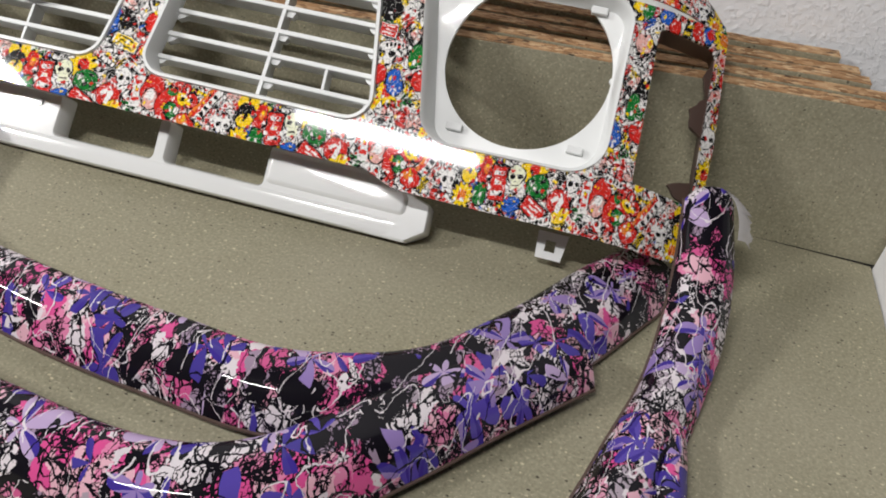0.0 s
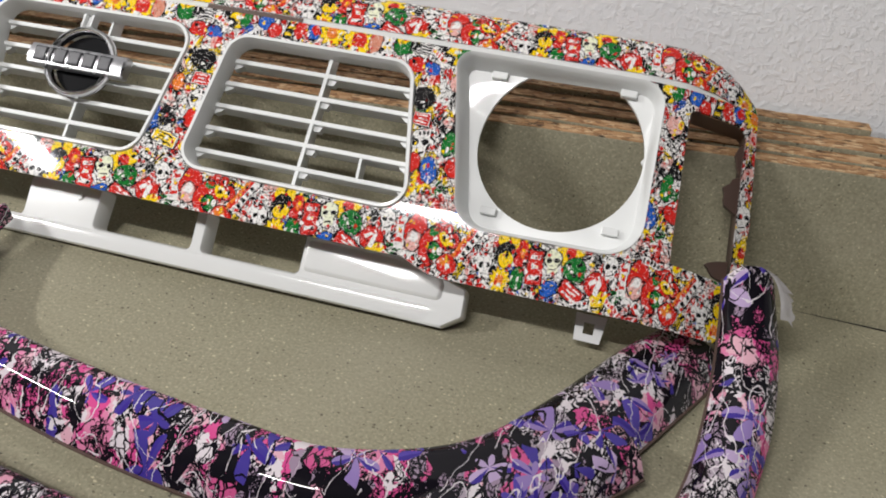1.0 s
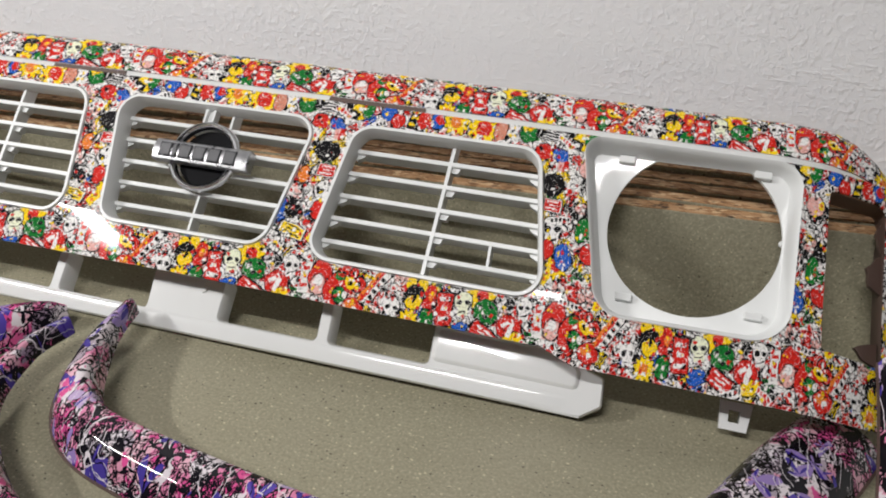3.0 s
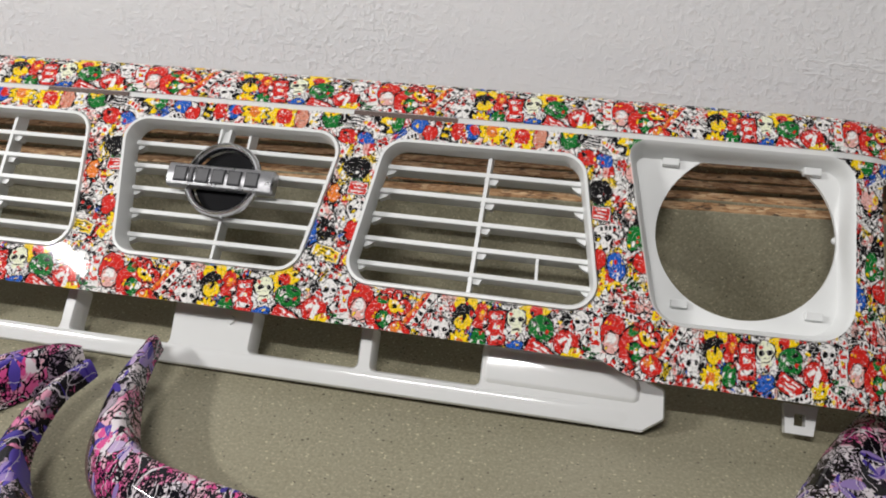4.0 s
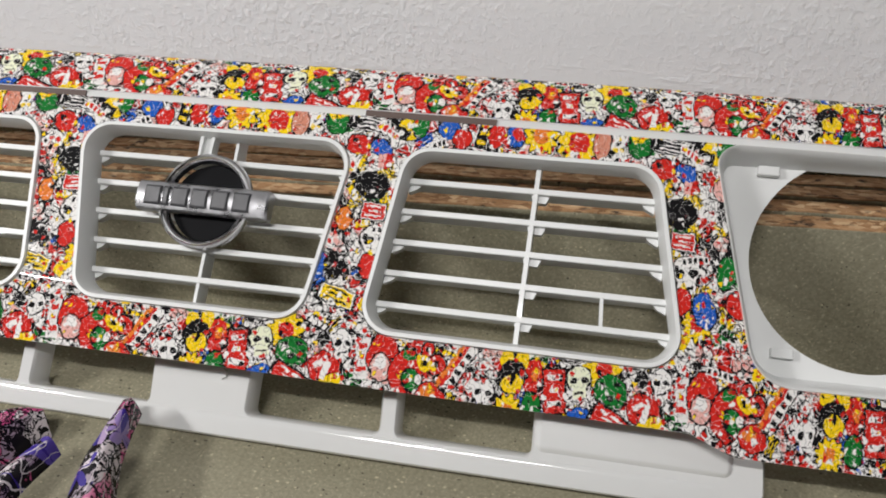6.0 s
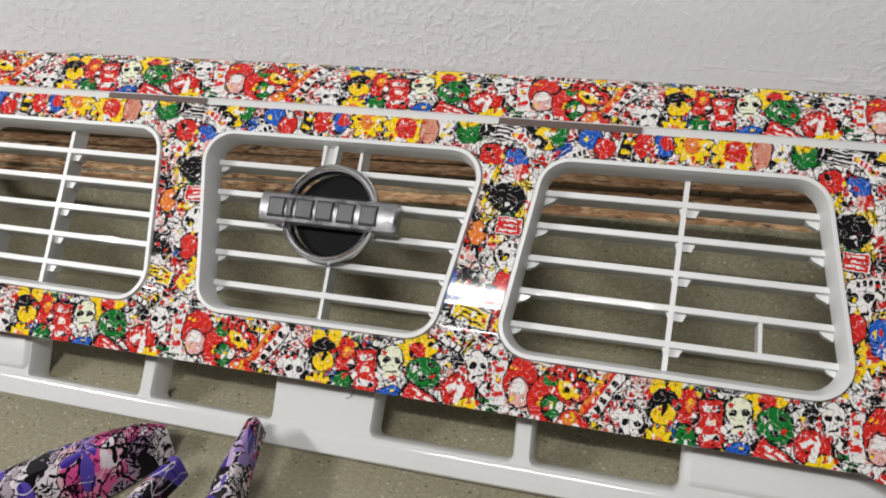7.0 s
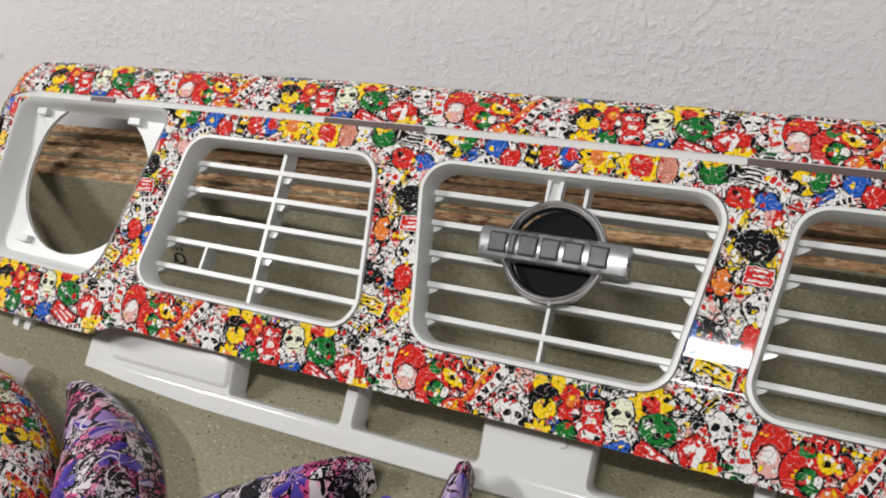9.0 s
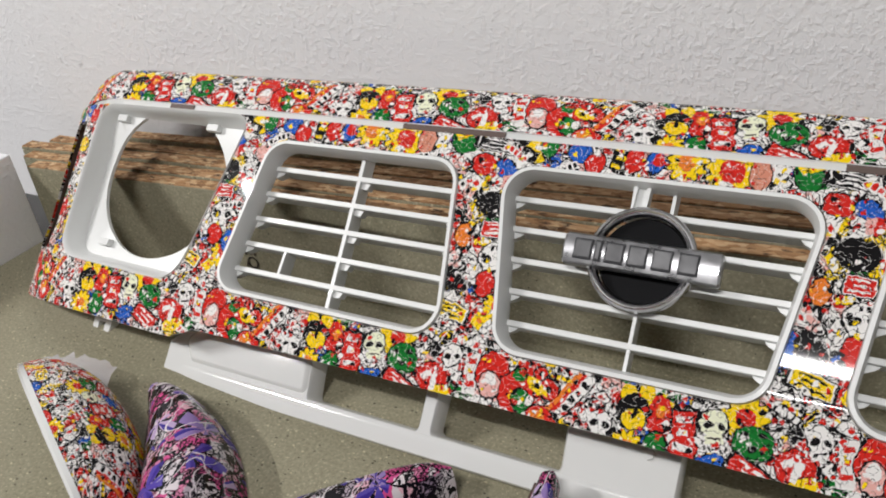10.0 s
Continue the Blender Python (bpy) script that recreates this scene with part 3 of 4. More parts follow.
def standing_boards():
    """Cut strips of chipboard that stand on edge against the wall: a sawn core between two green faces."""
    ends = ((-0.985, 1.10), (-1.02, 1.03), (-1.05, 0.995), (-1.01, 0.985), (-0.955, 0.962))
    rise = (0.0, 0.004, 0.010, 0.012, 0.020)
    for k, ((a, b), up) in enumerate(zip(ends, rise)):
        strip = tagged(empty("chipboard_strip", pose(0, 0, 0, 0, 0, 1.72)), "green chipboard strip with rough brown sawn edge, standing against the wall", "chipboard", "chipboard strips along the wall")
        y0, count = 0.172 + k * 0.0228, 90

        def slab(name, y_in, y_out, material, low, ragged):
            bm = bmesh.new()
            rows = []
            for i in range(count + 1):
                x = a + (b - a) * i / count
                z = top_line(x) + up + 0.0012 * noise.noise((x * 9, k * 3.7, 0)) - low + ragged * (noise.noise((x * 70, k * 5.1, 1)) + 0.6 * noise.noise((x * 210, k, 2)))
                rows.append([bm.verts.new(p) for p in ((x, y_in, 0.0), (x, y_in, z - 0.0004), (x, y_in + 0.0003, z), (x, y_out - 0.0003, z + 0.0003), (x, y_out, z - 0.0004), (x, y_out, 0.0))])
            for p, q in zip(rows, rows[1:]):
                for i in range(6):
                    bm.faces.new((p[i], p[(i + 1) % 6], q[(i + 1) % 6], q[i]))
            bm.faces.new(rows[0]), bm.faces.new(rows[-1])
            part(name, bm, material, strip)

        slab("core", y0 + 0.0009, y0 + 0.0217, SAWN, 0.0, 0.0014)
        slab("face_layer", y0, y0 + 0.0008, BOARD, 0.0016, 0.0008)
        slab("face_layer", y0 + 0.0218, y0 + 0.0226, BOARD, 0.0016, 0.0008)


def side_panels():
    for x0, x1, y1 in ((-1.030, -1.002, 0.132), (1.075, 1.105, 0.198)):
        bm = bmesh.new()
        box(bm, (x0, -1.6, -0.019), (x1, y1, 0.150), 0.002)
        tagged(part("side_panel", bm, PLASTER), "low white painted side panel along the chipboard sheet", "panel", "side panels of the bench")


floor_board()
standing_boards()
side_panels()


# ---- the grille ----
grille = tagged(empty("car_grille", GRILLE @ pose(0, 0, 0, 0, -1.45, 0)), "white car grille with colourful sticker-print film, leaning on boards", "car grille")

OPEN_R = about_middle([(0.172, 0.0195), (0.4695, 0.0195), (0.434, 0.2045), (0.1955, 0.2030)])
OPEN_C = about_middle([(-0.117, 0.0210), (0.120, 0.0225), (0.149, 0.2050), (-0.150, 0.2045)])
OPEN_L = about_middle([(-0.4695, 0.0195), (-0.172, 0.0195), (-0.1955, 0.2030), (-0.440, 0.2035)])
RIGHT_HOLE, LEFT_HOLE = (MIDDLE + 0.620, 0.137), (MIDDLE - 0.624, 0.137)
PANEL_R = about_middle([(0.525, 0.016), (0.734, 0.020), (0.728, 0.2300), (0.477, 0.2300)])
PANEL_L = about_middle([(-0.752, 0.020), (-0.525, 0.016), (-0.477, 0.2300), (-0.746, 0.2300)])
RADII_R, RADII_L = (0.040, 0.045, 0.030, 0.020), (0.045, 0.040, 0.020, 0.030)
SLOT_R = about_middle([(0.766, 0.027), (0.838, 0.022), (0.826, 0.207), (0.757, 0.207)])
SLOT_L = about_middle([(-0.852, 0.022), (-0.790, 0.027), (-0.782, 0.207), (-0.840, 0.207)])
OUTLINE = about_middle([(-0.866, -0.042), (-0.512, -0.044), (-0.475, -0.029), (0.0, -0.027), (0.475, -0.030), (0.512, -0.0445), (0.852, -0.045), (0.850, 0.10), (0.836, 0.229), (0.4, 0.229), (0.0, 0.229), (-0.4, 0.229), (-0.852, 0.229), (-0.864, 0.10)])


def cut(loop):
    """The face's hole for a surround stops short of the groove."""
    return [Vector((p.x, min(p.y, 0.2283))) if p.y < 0.2283 or k % 2 else Vector((p.x, 0.2283 + 1e-5 * k)) for k, p in enumerate(shrunk(loop, 0.001))]


def face_panel():
    holes = [rounded(OPEN_R, (0.03, 0.03, 0.035, 0.03)), rounded(OPEN_C, (0.03, 0.03, 0.03, 0.03)), rounded(OPEN_L, (0.03, 0.03, 0.03, 0.03)),
             cut(rounded(PANEL_R, RADII_R, 9)), cut(rounded(PANEL_L, RADII_L, 9)),
             rounded(SLOT_R, (0.006, 0.006, 0.016, 0.006)), rounded(SLOT_L, (0.006, 0.006, 0.006, 0.016))]
    bm = plate(rounded(OUTLINE, 0.006, 3), holes, 0.0, 0.004)
    for height in [0.031 + 0.0042 * k for k in range(9)] + [0.075, 0.10, 0.14, 0.18]:
        bmesh.ops.bisect_plane(bm, geom=bm.verts[:] + bm.edges[:] + bm.faces[:], plane_co=(0, 0, height), plane_no=(0, 0, 1))
    for k in range(34):
        bmesh.ops.bisect_plane(bm, geom=bm.verts[:] + bm.edges[:] + bm.faces[:], plane_co=(-0.84 + 0.05 * k, 0, 0), plane_no=(1, 0, 0))
    film_uv(bm)
    part("face_panel", bm, STICKERS, grille, "sticker-print film in red, yellow, green and black", smooth=30)


def lip():
    """The rolled strip along the top, split from the face by a narrow groove."""
    bm = bmesh.new()
    section = [(0.002, 0.237), (0.003, 0.249), (0.005, 0.261), (0.008, 0.273), (0.014, 0.282), (0.026, 0.287), (0.030, 0.284), (0.020, 0.275), (0.010, 0.253), (0.008, 0.239)]
    count, rows, half = 90, [], 0.838
    for i in range(count + 1):
        along = half * (2 * i / count - 1)
        over = max(0.0, (abs(along) - 0.74) / (half - 0.74))
        side = 1 if along > 0 else -1
        rows.append([bm.verts.new((MIDDLE + along - side * 0.22 * (z - 0.24) * over, y, z - 0.040 * over ** 2.2 * (z - 0.20) / 0.09)) for y, z in section])
    n = len(section)
    for p, q in zip(rows, rows[1:]):
        for k in range(n):
            bm.faces.new((p[k], p[(k + 1) % n], q[(k + 1) % n], q[k]))
    bm.faces.new(rows[0]), bm.faces.new(rows[-1])
    film_uv(bm, lambda co: (stretched(co.x) +0.0145, co.z + 0.55 * co.y + 0.006))
    part("top_lip", bm, STICKERS, grille, "sticker-print film on the rolled top edge", smooth=40)
    strip = [Vector((MIDDLE + x, z)) for x, z in ((-0.825, 0.2295), (0.825, 0.2295), (0.825, 0.2365), (-0.825, 0.2365))]
    part("groove_strip", plate(strip, [], 0.0045, 0.014), GLOSS_WHITE, grille, "white plastic strip in the groove")
    for a, b in ((-0.296, -0.178), (0.128, 0.257), (-0.64, -0.60)):
        part("groove_slot", plate([Vector(p) for p in ((a, 0.2300), (b, 0.2300), (b, 0.2362), (a, 0.2362))], [], 0.0025, 0.0043), BROWN, grille, "dark gap in the groove")


def opening(corners, ribs, name="grille_window"):
    """A white moulded window with five slats, an upright rib and small webs."""
    outer = divided(rounded(corners, 0.031, 7))
    ls = [outer, shrunk(outer, 0.0012), shrunk(outer, 0.0048), shrunk(outer, 0.0075), shrunk(outer, 0.0084)]
    ys = [0.002, -0.0025, -0.0025, 0.006, 0.024]
    bm = bmesh.new()
    rs = [ring(bm, l, y) for l, y in zip(ls, ys)] + [ring(bm, shrunk(outer, 0.003), 0.024), ring(bm, shrunk(outer, 0.003), 0.006)]
    for a, b in zip(rs, rs[1:]):
        bridge(bm, a, b)
    frame_ob = part("window_frame", bm, SATIN_WHITE, grille, "white moulded frame", smooth=35)
    bl, br, tr, tl = (Vector(c) for c in corners)
    inset = 0.0072
    for k in range(5):
        f = (k + 1) / 6
        a, b = bl.lerp(tl, f), br.lerp(tr, f)
        bm = bmesh.new()
        xa, xb, z = a.x + inset, b.x - inset, (a.y + b.y) / 2
        sec = [(0.009, 0.0024), (0.0102, 0.0030), (0.032, 0.0014), (0.032, -0.0014), (0.0102, -0.0030), (0.009, -0.0024)]
        runs = []
        for i in range(7):
            g = i / 6
            runs.append([bm.verts.new((xa + (xb - xa) * g, 0.010 + y, a.y + (b.y - a.y) * g + dz - 0.16 * (y - 0.01))) for y, dz in sec])
        for l, r in zip(runs, runs[1:]):
            bridge(bm, l, r)
        bm.faces.new(runs[0]), bm.faces.new(runs[-1])
        # webs below each end
        for x, s in ((xa, 1), (xb, -1)):
            t = (x - xa) / (xb - xa)
            zz = a.y + (b.y - a.y) * t
            pts = [(x, zz - 0.001), (x + s * 0.014, zz - 0.001), (x + s * 0.008, zz - 0.007), (x, zz - 0.011)]
            fr, bk = [bm.verts.new((px, 0.024, pz)) for px, pz in pts], [bm.verts.new((px, 0.035, pz)) for px, pz in pts]
            bridge(bm, fr, bk), bm.faces.new(fr), bm.faces.new(bk)
        for x0, foot, head, lean in ribs:
            if head - foot > 0.9 and foot < f < head:
                xc = x0 + lean * (z - 0.11)
                pts = [(xc - 0.005, z - 0.001), (xc + 0.014, z - 0.001), (xc + 0.010, z - 0.010), (xc - 0.002, z - 0.010)]
                fr, bk = [bm.verts.new((px, 0.024, pz)) for px, pz in pts], [bm.verts.new((px, 0.035, pz)) for px, pz in pts]
                bridge(bm, fr, bk), bm.faces.new(fr), bm.faces.new(bk)
        part("slat", bm, SATIN_WHITE, frame_ob)
    for x0, foot, head, lean in ribs:
        bm = bmesh.new()
        wide = 0.0022 if head == 1.0 and foot == 0.0 else 0.0016
        z0, z1 = bl.y + (tl.y - bl.y) * foot, bl.y + (tl.y - bl.y) * head
        pts = [(x0 + lean * (z - 0.11) + d, y, z) for z in (z0, z1) for d, y in ((-wide, 0.0195), (wide, 0.0195), (wide, 0.040), (-wide, 0.040))]
        vs = [bm.verts.new(p) for p in pts]
        bridge(bm, vs[:4], vs[4:]), bm.faces.new(vs[:4]), bm.faces.new(vs[4:])
        part("rib", bm, SATIN_WHITE, frame_ob)


def headlight_panel(corners, radii, hole):
    """The white dished surround with a round hole, four pads and two nubs on the hole's rim."""
    outer = divided(rounded(corners, radii, 9))
    cx, cz = hole

    def deep(p):
        """The dish grows shallower towards the grille's end and its top."""
        return 0.040 - 0.012 * min(1.0, max(0.0, (abs(p[0] - MIDDLE) - 0.52) / 0.2)) - 0.010 * min(1.0, max(0.0, (p[1] - 0.16) / 0.07))

    bm = bmesh.new()
    rs = []
    for by, share, lift in ((0.0, 0.0, 0.003), (0.0012, 0.0, -0.002), (0.0026, 0.0, -0.0008), (0.0055, 0.2, 0.0), (0.0080, 0.56, 0.0), (0.0098, 0.87, 0.0), (0.0115, 1.0, 0.0)):
        rs.append([bm.verts.new((p.x, lift + share * deep(p), p.y)) for p in shrunk(outer, by)])
    for a, b in zip(rs, rs[1:]):
        bridge(bm, a, b)
    turn = 96
    circle = [Vector((cx + 0.0980 * math.cos(2 * math.pi * k / turn), cz + 0.0980 * math.sin(2 * math.pi * k / turn))) for k in range(turn)]
    front = [bm.verts.new((p.x, deep(p), p.y)) for p in circle]
    back = [bm.verts.new((p.x, deep(p) + 0.005, p.y)) for p in circle]
    bridge(bm, front, back)
    last = rs[-1]
    edges = [bm.edges.get((last[k], last[(k + 1) % len(last)])) for k in range(len(last))] + [bm.edges.get((front[k], front[(k + 1) % turn])) for k in range(turn)]
    bmesh.ops.triangle_fill(bm, use_beauty=True, edges=edges)
    panel = part("headlight_panel", bm, SATIN_WHITE, grille, "white dished headlight surround", smooth=50)
    for dx, dz in ((-0.088, 0.0775), (0.066, 0.0785), (-0.066, -0.088), (0.076, -0.085)):
        bm, sunk = bmesh.new(), deep((cx + dx, cz + dz))
        box(bm, (cx + dx - 0.0095, sunk - 0.008, cz + dz - 0.0045), (cx + dx + 0.0095, sunk + 0.001, cz + dz + 0.0045), 0.0012)
        part("pad", bm, SATIN_WHITE, panel)
    for angle in (91, 4):
        bm = bmesh.new()
        bmesh.ops.create_uvsphere(bm, u_segments=10, v_segments=6, radius=0.0045)
        part("nub", bm, SATIN_WHITE, panel, m=pose(cx + 0.0995 * math.cos(radians(angle)), deep((cx, cz + 0.09 * math.sin(radians(angle)))) + 0.003, cz + 0.0995 * math.sin(radians(angle))), smooth=60)


def lower_bar():
    """The white strip below: a rail hung on two tongues, a middle tab and two posts."""
    rail = [(-0.560, -0.0975), (0.506, -0.0965), (0.529, -0.080), (0.527, -0.046), (0.507, -0.041), (0.495, -0.020), (0.320, -0.020), (0.321, -0.0715), (0.193, -0.0715),
            (0.191, -0.020), (0.174, -0.020), (0.176, -0.0715), (0.0410, -0.0715), (0.0415, -0.020), (-0.066, -0.020), (-0.0640, -0.0735), (-0.1995, -0.0735), (-0.1985, -0.020),
            (-0.2155, -0.020), (-0.216, -0.0735), (-0.353, -0.0740), (-0.358, -0.020), (-0.535, -0.020), (-0.572, -0.050), (-0.573, -0.084)]
    outline = divided(rounded(rail, 0.006, 3))
    bm = bmesh.new()
    rs = [ring(bm, l, y) for l, y in ((outline, 0.075), (outline, 0.049), (shrunk(outline, 0.0022), 0.046))]
    for a, b in zip(rs, rs[1:]):
        bridge(bm, a, b)
    last = rs[-1]
    bmesh.ops.triangle_fill(bm, use_beauty=True, edges=[bm.edges.get((last[k], last[(k + 1) % len(last)])) for k in range(len(last))])
    bar = part("lower_bar", bm, GLOSS_WHITE, grille, "glossy white lower strip", smooth=40)
    # the rail's rounded nose
    bm = bmesh.new()
    nose = [(0.0465, -0.0735), (0.0452, -0.0750), (0.0445, -0.079), (0.0450, -0.089), (0.0457, -0.0945), (0.049, -0.0965)]
    l = []
    for i in range(41):
        x = -0.560 + 1.066 * i / 40
        fade = min(1.0, min(i, 40 - i) / 1.5)
        l.append([bm.verts.new((x, 0.047 - (0.047 - y) * fade, z)) for y, z in nose])
    for p, q in zip(l, l[1:]):
        for k in range(len(nose) - 1):
            bm.faces.new((p[k], p[k + 1], q[k + 1], q[k]))
    part("rail_nose", bm, GLOSS_WHITE, bar, smooth=50)
    for corners in ([(-0.530, -0.069), (-0.356, -0.069), (-0.360, -0.024), (-0.525, -0.024), (-0.545, -0.044)], [(0.3235, -0.067), (0.500, -0.067), (0.500, -0.046), (0.487, -0.024), (0.3225, -0.024)]):
        out = divided(rounded(corners, 0.008, 4))
        bm = bmesh.new()
        rs = [ring(bm, l, y) for l, y in ((out, 0.0465), (shrunk(out, 0.004), 0.0425), (shrunk(out, 0.006), 0.0420))]
        for a, b in zip(rs, rs[1:]):
            bridge(bm, a, b)
        bm.faces.new(rs[-1])
        part("raised_panel", bm, GLOSS_WHITE, bar, smooth=40)
    bm = bmesh.new()
    bmesh.ops.create_cone(bm, cap_ends=True, segments=6, radius1=0.006, radius2=0.0052, depth=0.003)
    part("bolt", bm, GLOSS_WHITE, bar, "small white bolt head", m=pose(0.0113, 0.0445, -0.0358, 90, 0, 0))


def clip_tab(x, z, y):
    bm = plate([Vector(p) for p in ((x - 0.015, z - 0.017), (x + 0.015, z - 0.017), (x + 0.019, z + 0.015), (x - 0.017, z + 0.015))],
               [[Vector(p) for p in ((x - 0.006, z - 0.008), (x + 0.006, z - 0.008), (x + 0.006, z + 0.005), (x - 0.006, z + 0.005))]], y, y + 0.012)
    part("clip_tab", bm, GLOSS_WHITE, grille, "white plastic clip with a square hole")


def emblem():
    cx, cz, y = MIDDLE, 0.1300, 0.006
    bm = bmesh.new()
    turn, sec = 64, [(0.0405, 0.000), (0.0415, -0.004), (0.0447, -0.006), (0.0478, -0.004), (0.0490, 0.004), (0.0405, 0.006)]
    rs = [[bm.verts.new((cx + r * math.cos(2 * math.pi * k / turn), y + dy, cz + r * math.sin(2 * math.pi * k / turn))) for k in range(turn)] for r, dy in sec]
    for a, b in zip(rs, rs[1:] + rs[:1]):
        bridge(bm, a, b)
    badge = part("emblem_ring", bm, CHROME, grille, "worn chrome emblem ring", smooth=60)
    bm = bmesh.new()
    bmesh.ops.create_cone(bm, cap_ends=True, segments=48, radius1=0.0412, radius2=0.039, depth=0.006)
    part("emblem_disc", bm, EMBLEM_BLACK, badge, "black emblem ground", m=pose(cx, y + 0.012, cz, 90, 0, 0))
    bm = bmesh.new()
    ends = []
    for x in (cx - 0.0700, cx - 0.0680, cx + 0.0680, cx + 0.0700):
        slim = 0.86 if abs(x - cx) > 0.069 else 1.0
        ends.append([bm.verts.new((x, y + 0.004 - (0.004 + d) * slim, cz + 1.07 * dz * slim)) for d, dz in ((-0.004, -0.0138), (0.006, -0.0138), (0.0090, -0.0120), (0.0106, -0.006), (0.0112, 0.0), (0.0106, 0.006), (0.0090, 0.0120), (0.006, 0.0138), (-0.004, 0.0138))])
    for a, b in zip(ends, ends[1:]):
        bridge(bm, a, b)
    bm.faces.new(ends[0]), bm.faces.new(ends[-1])
    bar = part("emblem_bar", bm, DULL_CHROME, badge, "chrome cross bar", smooth=35)
    for k in range(6):
        bm = bmesh.new()
        w = 0.0032 if k == 1 else 0.0086
        x = cx + (-0.0505, -0.0365, -0.0215, -0.001, 0.0205, 0.0430)[k]
        box(bm, (x - w, y - 0.0118, cz - 0.0096), (x + w, y - 0.0095, cz + 0.0096), 0.0004)
        part("emblem_mark", bm, MARK_GREY, bar, "dark-edged plain block")
        bm = bmesh.new()
        box(bm, (x - w + 0.0012, y - 0.0126, cz - 0.0080), (x + w - 0.0012, y - 0.0110, cz + 0.0080), 0.0004)
        part("mark_face", bm, MARK_METAL, bar, "dull grey metal face")
    bm = bmesh.new()
    for wide, x0, x1, y0, y1 in ((1.0, -0.022, -0.004, 0.014, 0.018), (0.35, -0.020, -0.016, 0.008, 0.020), (0.35, -0.008, -0.004, 0.008, 0.020)):
        top, low = cz + 0.071, cz + 0.044
        loop = [Vector((cx + x, z)) for x, z in ((x0 + 0.003 * wide, low), (x1 - 0.003 * wide, low), (x1, top), (x0, top))]
        bridge(bm, a := ring(bm, loop, y0), b := ring(bm, loop, y1))
        bm.faces.new(a), bm.faces.new(b)
    part("emblem_stem", bm, SATIN_WHITE, badge, "white emblem bracket")


def end_wall(corners, sign):
    """The dark, torn inner wall behind a side slot."""
    bm = bmesh.new()
    out = rounded(corners, 0.006, 3)
    rs = [ring(bm, out, 0.004), ring(bm, shrunk(out, -0.0005), 0.045)]
    bridge(bm, *rs)
    wall = part("slot_wall", bm, BROWN, grille, "dark brown unpainted inner edge")
    xs = max((c[0] for c in corners), key=lambda x: abs(x - MIDDLE)) - sign * 0.004
    for z0, z1, reach in ((0.108, 0.155, 0.026), (0.150, 0.198, 0.014), (0.026, 0.052, 0.030)):
        bm = bmesh.new()
        steps = 7
        loop = [Vector((xs, z0)), Vector((xs, z1))] if sign < 0 else [Vector((xs, z1)), Vector((xs, z0))]
        for i in range(steps + 1):
            f = i / steps
            z = (z0 + (z1 - z0) * f) if sign > 0 else (z1 + (z0 - z1) * f)
            r = reach * math.sin(math.pi * f) ** 0.5 * (0.75 + 0.5 * noise.noise((z * 300, reach * 100, 0)))
            loop.append(Vector((xs - sign * (0.001 + r), z)))
        rs = [ring(bm, loop, 0.012), ring(bm, loop, 0.020)]
        bridge(bm, *rs)
        bm.faces.new(rs[0]), bm.faces.new(rs[1])
        part("torn_flange", bm, BROWN, wall)


face_panel()
lip()
opening(OPEN_R, ((0.299, 0.0, 1.0, 0.02), (0.369, 0.17, 0.335, -0.05)))
opening(OPEN_C, ((-0.019, 0.0, 0.36, 0.0), (-0.006, 0.8, 1.0, 0.0)))
opening(OPEN_L, ((-0.342, 0.0, 1.0, -0.02), (-0.413, 0.17, 0.335, 0.05)))
headlight_panel(PANEL_R, RADII_R, RIGHT_HOLE)
headlight_panel(PANEL_L, RADII_L, LEFT_HOLE)
lower_bar()
clip_tab(0.673, -0.057, 0.058)
clip_tab(-0.712, -0.058, 0.058)
emblem()
end_wall(SLOT_R, 1)
end_wall(SLOT_L, -1)
bowed(grille)


# ---- loose mouldings on the sheet ----
def flare(label, stations, **how):
    thing = tagged(empty("wheel_arch_flare"), label, "wheel arch flare", "pink woodland mouldings")
    part("shell", shell_sweep(stations, **how), CAMO, thing, smooth=50)
    # the unprinted flange under one edge
    bm = bmesh.new()
    rows, last = smooth_path(stations, 8), None
    for k, (x, y, z, w, h) in enumerate(rows):
        d = Vector(rows[min(k + 1, len(rows) - 1)][:2] - rows[max(k - 1, 0)][:2]).normalized()
        side = Vector((d.y, -d.x))
        a, b = w / 2 - 0.0008, w / 2 + 0.0022
        now = [bm.verts.new((x + side.x * r, y + side.y * r, max(0.0005, z + dz))) for r, dz in ((a, 0.0008), (b, 0.0014), (b, -0.0010), (a, -0.0012))]
        if last:
            bridge(bm, last, now)
        else:
            bm.faces.new(now)
        last = now
    bm.faces.new(last)
    part("edge_flange", bm, BROWN, thing, "thin dark unprinted edge")
    return thing


ARCH = "curved arch flare in pink and purple woodland print"
flare(ARCH + " near the grille",
      [(-0.063, -0.054, 0.034, 0.021, 0.02), (-0.057, -0.095, 0.034, 0.028, 0.022), (-0.047, -0.140, 0.030, 0.038, 0.028), (-0.012, -0.216, 0.024, 0.052, 0.036), (0.046, -0.257, 0.022, 0.062, 0.040), (0.147, -0.277, 0.022, 0.070, 0.040),
       (0.26, -0.294, 0.022, 0.076, 0.042), (0.38, -0.303, 0.022, 0.078, 0.042), (0.49, -0.301, 0.020, 0.082, 0.042), (0.604, -0.247, 0.016, 0.092, 0.040), (0.680, -0.148, 0.010, 0.102, 0.034), (0.752, -0.018, 0.004, 0.104, 0.03), (0.797, 0.058, 0.001, 0.095, 0.026)], power=3.6, skew=0.22)
